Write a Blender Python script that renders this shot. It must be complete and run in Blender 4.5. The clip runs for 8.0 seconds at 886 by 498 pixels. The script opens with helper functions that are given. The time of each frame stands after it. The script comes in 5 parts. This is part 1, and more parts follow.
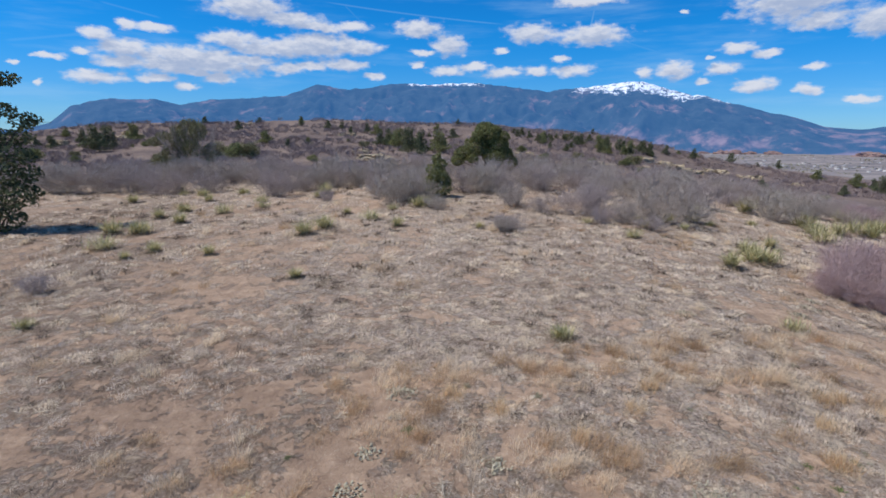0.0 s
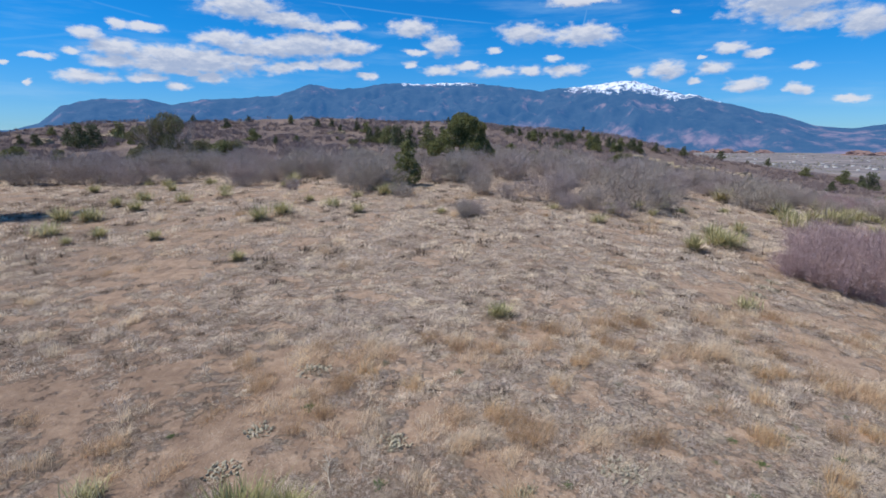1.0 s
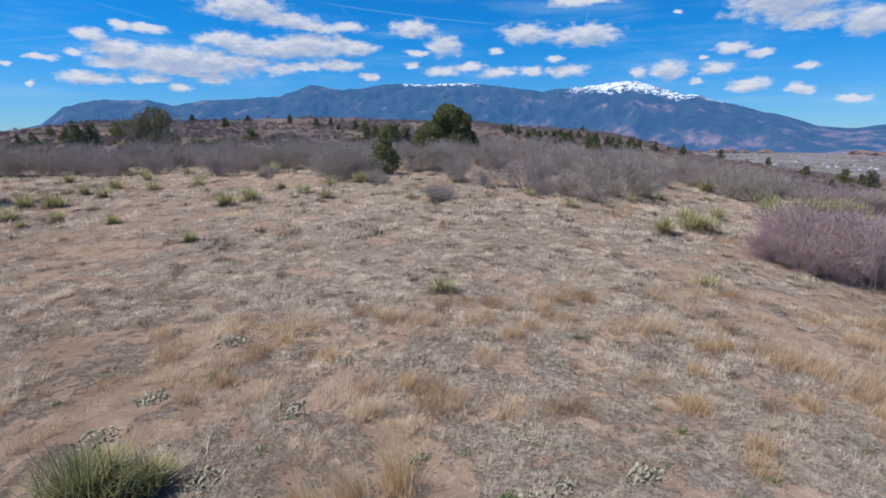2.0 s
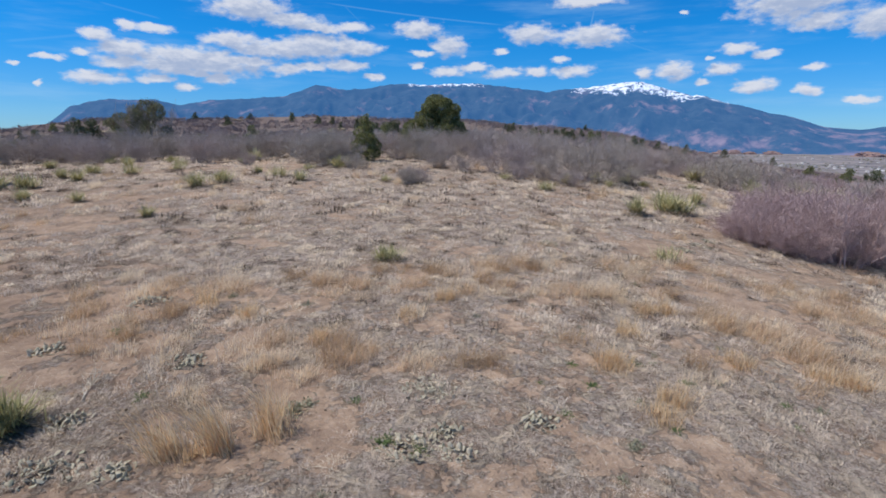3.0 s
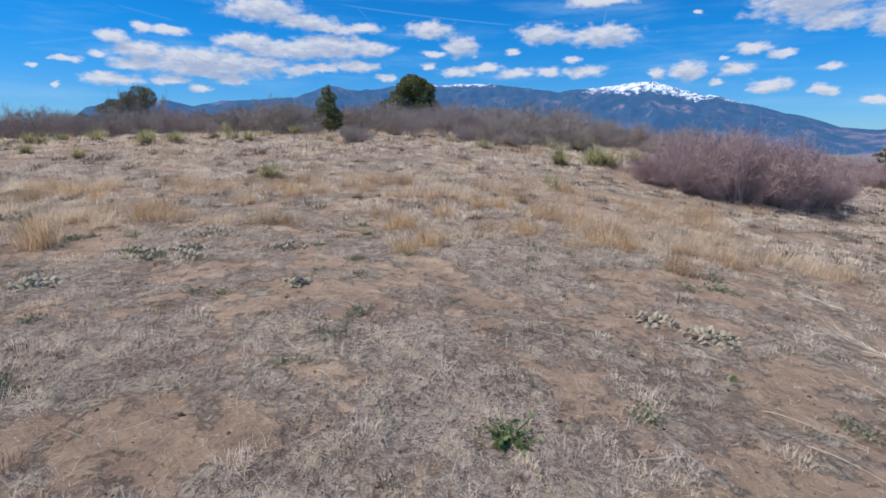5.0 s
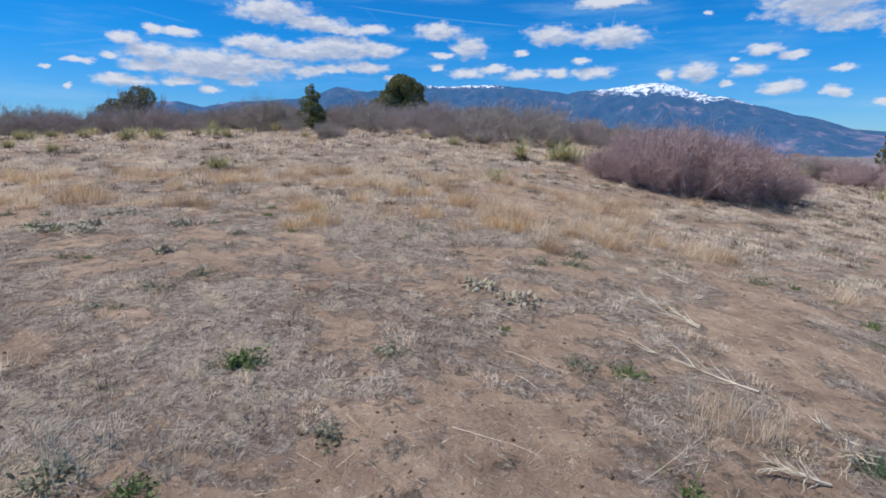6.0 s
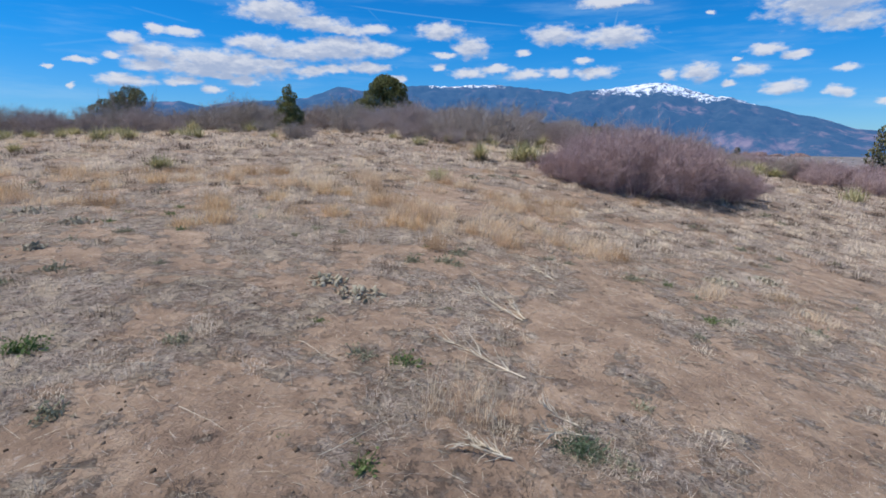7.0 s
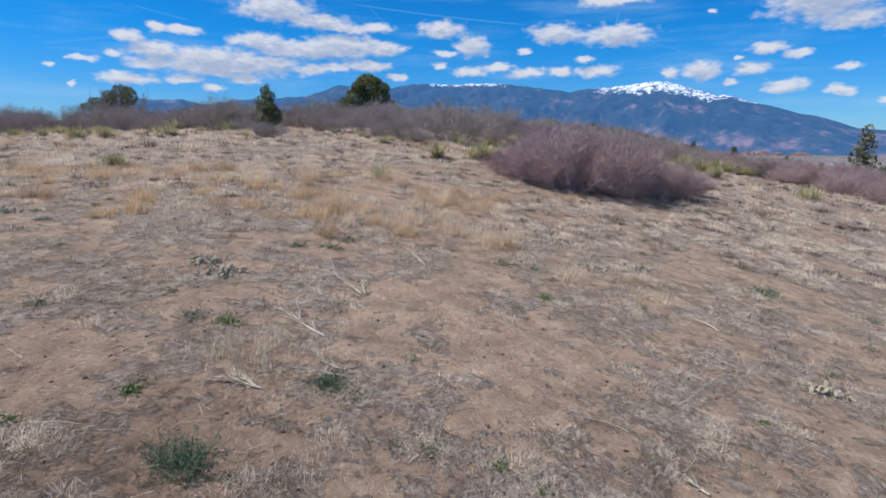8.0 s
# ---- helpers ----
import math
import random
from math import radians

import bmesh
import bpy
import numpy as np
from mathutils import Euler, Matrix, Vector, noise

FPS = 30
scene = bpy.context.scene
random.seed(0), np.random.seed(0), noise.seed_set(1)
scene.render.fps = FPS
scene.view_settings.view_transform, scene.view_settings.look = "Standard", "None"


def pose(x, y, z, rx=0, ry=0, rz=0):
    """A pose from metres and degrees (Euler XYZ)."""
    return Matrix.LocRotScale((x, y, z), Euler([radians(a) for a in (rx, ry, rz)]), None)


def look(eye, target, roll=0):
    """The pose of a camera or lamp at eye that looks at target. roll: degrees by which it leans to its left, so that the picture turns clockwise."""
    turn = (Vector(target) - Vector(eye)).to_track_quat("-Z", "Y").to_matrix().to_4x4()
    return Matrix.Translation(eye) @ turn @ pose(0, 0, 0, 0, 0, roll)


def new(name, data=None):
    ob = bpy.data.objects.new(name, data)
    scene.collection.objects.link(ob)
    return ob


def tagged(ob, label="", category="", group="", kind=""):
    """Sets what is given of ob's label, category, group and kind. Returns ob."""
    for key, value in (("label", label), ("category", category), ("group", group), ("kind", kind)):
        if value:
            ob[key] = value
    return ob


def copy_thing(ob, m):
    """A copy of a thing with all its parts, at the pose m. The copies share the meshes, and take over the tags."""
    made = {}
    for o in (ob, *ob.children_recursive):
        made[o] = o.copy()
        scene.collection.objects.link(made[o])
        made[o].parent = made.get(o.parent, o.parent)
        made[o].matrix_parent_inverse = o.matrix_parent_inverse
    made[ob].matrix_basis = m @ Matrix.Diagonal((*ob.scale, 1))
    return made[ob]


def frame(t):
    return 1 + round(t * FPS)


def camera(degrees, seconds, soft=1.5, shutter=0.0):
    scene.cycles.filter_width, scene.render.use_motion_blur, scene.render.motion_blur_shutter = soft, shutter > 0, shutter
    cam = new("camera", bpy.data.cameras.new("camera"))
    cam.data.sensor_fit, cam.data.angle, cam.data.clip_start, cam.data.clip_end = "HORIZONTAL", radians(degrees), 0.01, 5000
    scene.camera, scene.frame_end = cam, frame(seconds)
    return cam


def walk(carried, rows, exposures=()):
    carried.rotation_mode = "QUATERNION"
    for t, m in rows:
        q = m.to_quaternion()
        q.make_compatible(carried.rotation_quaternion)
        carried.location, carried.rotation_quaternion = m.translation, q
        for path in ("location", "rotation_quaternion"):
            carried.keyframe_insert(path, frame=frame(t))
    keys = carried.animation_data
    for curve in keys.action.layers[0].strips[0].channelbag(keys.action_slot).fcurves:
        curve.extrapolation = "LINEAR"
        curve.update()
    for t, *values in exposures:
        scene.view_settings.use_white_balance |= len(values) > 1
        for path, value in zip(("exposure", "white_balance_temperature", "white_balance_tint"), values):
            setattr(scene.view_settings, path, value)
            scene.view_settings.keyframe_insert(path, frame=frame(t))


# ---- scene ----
cam = camera(80.39, 8.0, soft=1.65)
PATH = [
    (0, (0.588, 1.841, 4.956), (0.698, 11.626, 2.897), 0.30),
    (0.5, (1.199, 2.009, 4.674), (1.345, 11.793, 2.613), 0.31),
    (1, (1.853, 2.258, 4.340), (2.078, 12.040, 2.276), 0.17),
    (2.5, (3.597, 2.615, 3.411), (3.751, 12.402, 1.362), 0.12),
    (3, (4.169, 2.663, 3.068), (4.281, 12.450, 1.020), 0.28),
    (3.5, (4.761, 2.593, 2.677), (4.927, 12.377, 0.617), 0.38),
    (4, (5.376, 2.353, 2.249), (5.587, 12.134, 0.178), 0.60),
    (4.5, (6.065, 2.132, 1.851), (6.132, 11.918, -0.207), 0.39),
    (6, (8.165, 1.374, 1.437), (7.931, 11.166, -0.581), 0.38),
    (6.5, (8.861, 1.375, 1.438), (8.605, 11.166, -0.580), 0.41),
    (7, (9.528, 1.192, 1.463), (9.261, 10.982, -0.558), 0.38),
    (7.5, (10.243, 0.871, 1.444), (9.972, 10.657, -0.594), 0.47),
    (8, (10.981, 0.532, 1.471), (10.698, 10.316, -0.577), 0.46),
]
walk(cam, [(t, look(eye, target, roll)) for t, eye, target, roll in PATH])

# ---- sun and sky ----
SUN_EL, SUN_AZ = 59.0, -99.0   # degrees; azimuth clockwise from the y axis
scene.view_settings.exposure = 0.0

sun = new("sun", bpy.data.lights.new("sun", "SUN"))
sun.data.energy, sun.data.angle, sun.data.color = 3.75, radians(0.53), (1.0, 0.94, 0.85)
sun_way = Vector((math.sin(radians(SUN_AZ)) * math.cos(radians(SUN_EL)), math.cos(radians(SUN_AZ)) * math.cos(radians(SUN_EL)), math.sin(radians(SUN_EL))))
sun.matrix_world = look(tuple(sun_way * 100), (0, 0, 0))


class Nodes:
    """Short forms for building a node tree."""

    def __init__(self, tree):
        self.tree = tree
        tree.nodes.clear()

    def add(self, kind, links=()):
        n = self.tree.nodes.new(kind)
        for key, value in dict(links).items():
            self.put(n.inputs[key], value)
        return n

    def put(self, socket, value):
        if isinstance(value, bpy.types.NodeSocket):
            self.tree.links.new(value, socket)
        else:
            socket.default_value = value

    def math(self, op, a, b=0.0, c=0.0):
        n = self.add("ShaderNodeMath", {0: a, 1: b, 2: c})
        n.operation = op
        return n.outputs[0]

    def vec(self, op, a, b=(0, 0, 0)):
        n = self.add("ShaderNodeVectorMath", {0: a, 1: b})
        n.operation = op
        return n.outputs["Value" if op in ("LENGTH", "DOT_PRODUCT") else "Vector"]

    def noise(self, where, scale, detail=4.0, rough=0.55):
        return self.add("ShaderNodeTexNoise", {"Vector": where, "Scale": scale, "Detail": detail, "Roughness": rough}).outputs["Fac"]

    def span(self, v, a, b, lo=0.0, hi=1.0):
        n = self.add("ShaderNodeMapRange", {"Value": v, "From Min": a, "From Max": b, "To Min": lo, "To Max": hi})
        n.interpolation_type = "SMOOTHSTEP"
        return n.outputs["Result"]

    def mix(self, f, a, b):
        n = self.add("ShaderNodeMix")
        n.data_type = "RGBA"
        self.put(n.inputs["Factor"], f)
        self.put(n.inputs[6], a if isinstance(a, bpy.types.NodeSocket) else (*a[:3], 1))
        self.put(n.inputs[7], b if isinstance(b, bpy.types.NodeSocket) else (*b[:3], 1))
        return n.outputs[2]

    def ramp(self, f, *stops):
        n = self.add("ShaderNodeValToRGB", {"Fac": f})
        e = n.color_ramp.elements
        while len(e) < len(stops):
            e.new(0.5)
        for el, (p, c) in zip(e, stops):
            el.position, el.color = p, (*c, 1)
        return n.outputs["Color"]


# cumulus clouds: azimuth, elevation, half width, half height, in degrees
CLOUDS_HIGH = [(-18.4, 12.2, 3.6, 1.07), (-15.1, 11.3, 3.2, 0.7), (-11.9, 10.8, 3.3, 0.41), (-8.5, 10.9, 1.7, 0.47), (-31.4, 8.8, 1.2, 0.5),
               (-29.0, 9.8, 0.8, 0.46), (-27.0, 9.7, 1.6, 0.42), (-35.0, 6.7, 1.2, 0.27), (-32.6, 7.2, 0.7, 0.37), (-35.8, 4.5, 0.4, 0.18), (-37.5, 6.0, 0.4, 0.17)]
CLOUDS_BANK = [(-23.5, 6.9, 6.5, 1.25), (-14.0, 8.7, 5.5, 0.9), (-29.2, 7.8, 2.4, 0.8), (-25.4, 7.6, 2.8, 0.79), (-20.4, 9.2, 2.5, 0.8), (-23.0, 7.5, 3.9, 0.7), (-16.8, 8.5, 3.7, 0.72), (-11.9, 9.4, 3.0, 0.89),
               (-8.6, 9.0, 2.8, 0.64), (-29.5, 6.6, 2.4, 0.57), (-25.5, 6.4, 3.3, 0.6), (-19.0, 7.3, 3.1, 0.52), (-31.8, 5.2, 2.3, 0.47), (-27.0, 5.3, 1.6, 0.4),
               (-23.4, 5.9, 1.5, 0.31), (-21.7, 5.6, 1.4, 0.47), (-24.5, 4.7, 1.1, 0.36), (-15.1, 6.8, 1.5, 0.53), (-12.9, 7.1, 1.7, 0.48), (-9.8, 7.3, 2.5, 0.54), (-6.4, 6.2, 1.2, 0.33)]
CLOUDS_MID = [(-2.0, 10.9, 2.3, 0.84), (1.2, 9.3, 1.7, 0.97), (-2.3, 7.4, 0.8, 0.38), (0.9, 6.8, 1.6, 0.5), (-1.7, 8.6, 1.3, 0.27), (3.8, 7.3, 1.6, 0.49), (6.8, 6.7, 1.9, 0.5),
              (10.3, 6.8, 1.4, 0.49), (13.9, 6.8, 2.0, 0.59), (9.6, 10.4, 2.4, 0.94), (15.4, 10.1, 3.3, 0.92), (12.5, 7.9, 1.0, 0.32), (6.5, 8.8, 0.7, 0.32),
              (20.7, 6.3, 0.8, 0.47), (23.4, 6.5, 1.6, 0.87), (27.4, 6.4, 1.3, 0.55), (25.8, 5.4, 0.7, 0.26)]
CLOUDS_EAST = [(28.6, 8.2, 1.5, 0.48), (30.9, 7.6, 1.1, 0.43), (30.3, 4.9, 1.6, 0.64), (34.3, 4.4, 1.0, 0.47), (34.8, 6.2, 0.9, 0.28), (26.5, 7.5, 0.4, 0.2),
               (38.2, 3.4, 1.1, 0.32), (32.6, 12.2, 4.4, 2.2), (34.3, 9.9, 2.2, 0.75), (38.3, 9.4, 1.6, 1.19), (14.7, 13.1, 3.2, 0.49), (23.9, 11.7, 0.4, 0.19)]



def cloud_cover():
    """A node group: how deep in a cloud a direction (azimuth, elevation, 0) lies."""
    g = bpy.data.node_groups.new("cloud_cover", "ShaderNodeTree")
    g.interface.new_socket("Where", in_out="INPUT", socket_type="NodeSocketVector")
    g.interface.new_socket("Depth", in_out="OUTPUT", socket_type="NodeSocketFloat")
    n = Nodes(g)
    where = n.add("NodeGroupInput").outputs["Where"]
    drift = n.add("ShaderNodeTexNoise", {"Vector": n.vec("MULTIPLY", where, (0.5, 1.0, 0)), "Scale": 1.0, "Detail": 6.0, "Roughness": 0.60})
    bent = n.vec("ADD", where, n.vec("MULTIPLY", n.vec("SUBTRACT", drift.outputs["Color"], (0.5, 0.5, 0.5)), (1.9, 1.0, 0)))
    least = None
    for az, el, w, h in CLOUDS_HIGH + CLOUDS_BANK + CLOUDS_MID + CLOUDS_EAST:
        d = n.vec("LENGTH", n.vec("MULTIPLY", n.vec("SUBTRACT", bent, (az, el, 0)), (1 / w, 1 / h, 0)))
        least = d if least is None else n.math("SMOOTH_MIN", least, d, 0.45)
    fine = n.noise(n.vec("MULTIPLY", where, (0.9, 1.7, 0)), 1.0, 5.0, 0.52)
    deep = n.math("ADD", n.math("SUBTRACT", 1.12, least), n.math("MULTIPLY", n.math("SUBTRACT", fine, 0.5), 1.5))
    n.add("NodeGroupOutput", {"Depth": deep})
    return g


world = bpy.data.worlds.new("sky")
scene.world = world
world.use_nodes = True
w = Nodes(world.node_tree)
ray = w.add("ShaderNodeTexCoord").outputs["Generated"]
sep = w.add("ShaderNodeSeparateXYZ", {0: ray})
az = w.math("MULTIPLY", w.math("ARCTAN2", sep.outputs[0], sep.outputs[1]), 57.2958)
el = w.math("MULTIPLY", w.math("ARCSINE", sep.outputs[2]), 57.2958)
where = w.add("ShaderNodeCombineXYZ", {0: az, 1: el}).outputs[0]
air = w.add("ShaderNodeTexSky")
air.sky_type, air.sun_disc, air.sun_elevation, air.sun_rotation = "NISHITA", False, radians(SUN_EL), radians(SUN_AZ)
air.altitude, air.air_density, air.dust_density, air.ozone_density = 2000, 1.0, 0.4, 2.0
blue = w.vec("MULTIPLY", w.add("ShaderNodeHueSaturation", {"Saturation": 1.25, "Value": 1.0, "Color": air.outputs[0]}).outputs[0], w.mix(w.span(el, 15.0, 38.0), w.mix(w.span(el, 0.0, 12.0), (0.38, 0.70, 1.12), (0.10, 0.92, 1.40)), (1.0, 1.0, 1.0)))
cloud_group = cloud_cover()


def depth_at(spot):
    n = w.add("ShaderNodeGroup")
    n.node_tree = cloud_group
    w.put(n.inputs["Where"], spot)
    return n.outputs[0]


depth, above = depth_at(where), depth_at(w.vec("ADD", where, (-0.4, 0.8, 0)))
solid = w.span(depth, -0.22, 0.62)
billow = w.noise(w.vec("MULTIPLY", where, (0.9, 2.0, 0)), 1.0, 6.0, 0.62)
lit = w.span(w.math("ADD", above, w.math("MULTIPLY", w.math("SUBTRACT", billow, 0.5), 2.6)), -0.6, 1.1)
cloud = w.mix(lit, (7.0, 7.3, 8.2), (3.9, 4.7, 6.5))
wisps = w.math("MULTIPLY", w.span(w.noise(w.vec("MULTIPLY", where, (0.06, 0.45, 0)), 1.0, 5.0, 0.6), 0.45, 0.8), 0.35)
low = w.math("MULTIPLY", w.span(el, 9.0, -1.0), 0.08)
trails = None
for (a0, e0), (a1, e1), half, strength in (((-12.1, 13.1), (7.5, 11.2), 0.12, 0.17), ((15.3, 10.6), (15.7, 13.0), 0.16, 0.22), ((16.0, 10.2), (24.5, 7.3), 0.16, 0.09), ((-31.0, 11.4), (-26.0, 10.5), 0.14, 0.10), ((-38.0, 7.5), (-31.5, 8.8), 0.2, 0.10), ((-9.6, 13.0), (-6.5, 10.2), 0.12, 0.08)):
    span_az, span_el = a1 - a0, e1 - e0
    long2 = span_az ** 2 + span_el ** 2
    off = w.vec("SUBTRACT", where, (a0, e0, 0))
    along = w.math("MULTIPLY", w.vec("DOT_PRODUCT", off, (span_az, span_el, 0)), 1 / long2)
    across = w.math("ABSOLUTE", w.math("MULTIPLY", w.vec("DOT_PRODUCT", off, (-span_el, span_az, 0)), 1 / math.sqrt(long2)))
    ends = w.math("MULTIPLY", w.span(along, 0.0, 0.15), w.span(along, 1.0, 0.85))
    line = w.math("MULTIPLY", w.math("MULTIPLY", w.span(across, half, 0.0), ends), strength)
    trails = line if trails is None else w.math("MAXIMUM", trails, line)
sky = w.mix(w.math("MAXIMUM", trails, w.math("MAXIMUM", wisps, low)), blue, (4.0, 6.4, 8.9))
sky = w.mix(w.math("MULTIPLY", solid, 0.95), sky, cloud)
w.add("ShaderNodeOutputWorld", {"Surface": w.add("ShaderNodeBackground", {"Color": sky, "Strength": 0.1}).outputs[0]})

# ---- the lie of the land ----
def smooth(a, b, v):
    """0 below a, 1 above b, an S curve between."""
    s = np.clip((v - a) / (b - a), 0, 1)
    return s * s * (3 - 2 * s)


def lattice(ix, iy, seed):
    h = (ix * 374761393 + iy * 668265263 + seed * 144269) & 0x7FFFFFFF
    h = ((h ^ (h >> 13)) * 1274126177) & 0x7FFFFFFF
    return ((h ^ (h >> 16)) & 0xFFFF) / 65535.0


def vnoise(x, y, seed=0):
    """Smooth value noise, 0 to 1, one cell a unit."""
    x, y = np.asarray(x, float), np.asarray(y, float)
    fx, fy = np.floor(x), np.floor(y)
    ix, iy = fx.astype(np.int64), fy.astype(np.int64)
    u, v = x - fx, y - fy
    u, v = u * u * (3 - 2 * u), v * v * (3 - 2 * v)
    top = lattice(ix, iy, seed) * (1 - u) + lattice(ix + 1, iy, seed) * u
    low = lattice(ix, iy + 1, seed) * (1 - u) + lattice(ix + 1, iy + 1, seed) * u
    return top * (1 - v) + low * v


def fbm(x, y, seed=0, octaves=4):
    total, size, norm = 0, 1.0, 0
    for o in range(octaves):
        total = total + size * vnoise(x * 2 ** o + 17.3 * o, y * 2 ** o - 9.1 * o, seed + o)
        norm += size
        size *= 0.5
    return total / norm


RIDGE_AZ = (-70, -39, -31, -21, -10, 1.5, 7.5, 13.3, 19, 23.8, 28, 35, 50, 75)
RIDGE_EL = (0.5, 0.3, 1.0, 1.6, 1.8, 1.75, 1.35, 0.7, 0.1, -1.1, -2.4, -3.2, -4.5, -6.0)


def height(x, y):
    """The lie of the land: the hilltop meadow, the saddle, the ridge behind it and the plain below."""
    x, y = np.asarray(x, float), np.asarray(y, float)
    s = 1 / (1 + np.exp(-(y - 18.48) / 8.04))
    brink = 6.76 + 0.166 * np.clip(y - 14, 0, 25)
    meadow = 0.159 + 2.261 * s -0.0344 * np.clip(-x, 0, 20)
    meadow = meadow - 0.2554 * np.logaddexp(0, np.minimum(x - brink, 24) / 1.771)
    meadow = meadow - 0.03 * np.clip(-y, 0, 60) - 0.0006 * np.clip(y - 44, 0, 40) ** 2
    meadow = meadow + 0.05 * (fbm(x / 1.9, y / 1.9, 3, 3) - 0.5) + 0.10 * (fbm(x / 7, y / 7, 8, 2) - 0.5)
    r, az = np.hypot(x, y), np.degrees(np.arctan2(x, y))
    crest = 4.7 + 260 * np.tan(np.radians(np.interp(az, RIDGE_AZ, RIDGE_EL)))
    u = np.clip((r - 55) / 205, 0, 1)
    slope = -2.0 * (1 - u) + crest * u - 5 * np.sin(np.pi * u) * (1 - 0.4 * u)
    slope = slope + u * (6.0 * (fbm(x / 45, y / 45, 21, 4) - 0.5))
    back = -2 - 0.10 * (r - 55)
    slope = np.where(np.abs(az) < 75, slope, np.maximum(back, -60))
    land = meadow * (1 - smooth(45, 75, r)) + slope * smooth(45, 75, r)
    plain = -64 + 5 * (fbm(x / 300, y / 300, 31, 3) - 0.5)
    return land * (1 - smooth(270, 800, r)) + plain * smooth(270, 800, r)


# worn bare strips and hollows: x, y, half width
BARE_SPOTS = [(-10.9, 28.0, 0.5), (-9.5, 24.7, 0.45), (-8.16, 21.5, 0.4), (-7.0, 19.0, 0.35), (-5.85, 16.6, 0.35), (-4.9, 15.0, 0.32), (-4.0, 13.5, 0.32), (-3.4, 12.3, 0.32), (-2.87, 11.3, 0.32), (-2.05, 9.8, 0.35),
              (5.28, 9.62, 0.5), (4.7, 13.4, 0.4), (8.2, 15.1, 0.7), (-1.1, 8.2, 0.4), (2.44, 7.75, 0.35), (8.35, 3.73, 0.3), (8.9, 4.7, 0.35), (7.85, 3.17, 0.3), (8.4, 3.0, 0.28), (10.9, 6.5, 0.5), (11.3, 4.15, 0.5)]


# darker brown ground: x, y, half width
BROWN_SPOTS = [(9.5, 2.5, 1.3), (0.5, 6.6, 2.2), (-4.0, 9.5, 3.5), (-11.0, 16.0, 6.0), (-16.0, 26.0, 5.0)]


def brown_tone(x, y):
    """How strongly the soil's colour is darkened, 0 to 1."""
    h = 0
    for bx, by, half in BROWN_SPOTS:
        h = h + np.exp(-((x - bx) ** 2 + (y - by) ** 2) / half ** 2)
    return np.clip(h, 0, 1) * np.clip(0.2 + 1.6 * fbm(x / 1.3, y / 1.3, 96, 3), 0, 1)


def cover(x, y):
    """How thickly dead grass covers the soil, about 0.3 to 0.7."""
    u, w = 0.8 * x + 0.6 * y, 0.8 * y - 0.6 * x
    c = 0.42 * fbm(u / 0.42, w / 0.36, 93, 3) + 0.36 * fbm(x / 0.95, y / 0.95, 94, 3) + 0.22 * fbm(u / 2.7, w / 2.7, 95, 2)
    c = 0.5 + 1.25 * (c - 0.5) + 0.017 + 0.040 * smooth(6, 14, y) - 0.030 * smooth(3, -5, x)
    c = c - 0.022 * smooth(8.5, 10.0, x) * (1 - smooth(4.5, 6.5, y))
    for bx, by, half in BARE_SPOTS:
        c = c - 0.14 * np.exp(-((x - bx) ** 2 + ((y - by) / 1.5) ** 2) / half ** 2)
    return c


# ---- materials ----
def surface(name, colour, rough=0.9, bump=None, strength=0.4, distance=0.02, emit=None, glow=0.0, through_light=0.0, build=None):
    """A material; colour is a function of its Nodes that gives a colour socket."""
    m = bpy.data.materials.new(name)
    m.use_nodes = True
    n = Nodes(m.node_tree)
    c = colour(n)
    p = n.add("ShaderNodeBsdfPrincipled", {"Base Color": c, "Roughness": rough})
    p.inputs["Specular IOR Level"].default_value = 0.2
    if bump:
        n.put(p.inputs["Normal"], n.add("ShaderNodeBump", {"Height": bump(n), "Strength": strength, "Distance": distance}).outputs[0])
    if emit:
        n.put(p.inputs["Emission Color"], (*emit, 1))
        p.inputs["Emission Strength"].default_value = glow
    out = p.outputs[0]
    if through_light:
        t = n.add("ShaderNodeBsdfTranslucent", {"Color": c})
        out = n.add("ShaderNodeMixShader", {0: through_light, 1: out, 2: t.outputs[0]}).outputs[0]
    n.add("ShaderNodeOutputMaterial", {"Surface": out})
    return m


def spot(n):
    return n.add("ShaderNodeNewGeometry").outputs["Position"]


def tone_attr(n, name="tone"):
    a = n.add("ShaderNodeAttribute")
    a.attribute_name = name
    return a.outputs["Fac"]


def island(n):
    return n.add("ShaderNodeNewGeometry").outputs["Random Per Island"]


def chance(n):
    return n.add("ShaderNodeObjectInfo").outputs["Random"]


def earth_mask(n):
    """Where dead litter covers the soil, with ragged edges."""
    p = spot(n)
    ragged = n.math("MULTIPLY", n.math("SUBTRACT", n.noise(p, 5.0, 9.0, 0.78), 0.5), 1.5)
    return n.span(n.math("ADD", tone_attr(n, "mat"), ragged), 0.42, 0.58)


def earth_mounds(n):
    """Small cushions of matted grass, a hand or two across."""
    p = spot(n)
    return n.math("MULTIPLY", n.span(n.noise(p, 4.5, 6.0, 0.66), 0.47, 0.60), n.span(earth_mask(n), 0.15, 0.7))


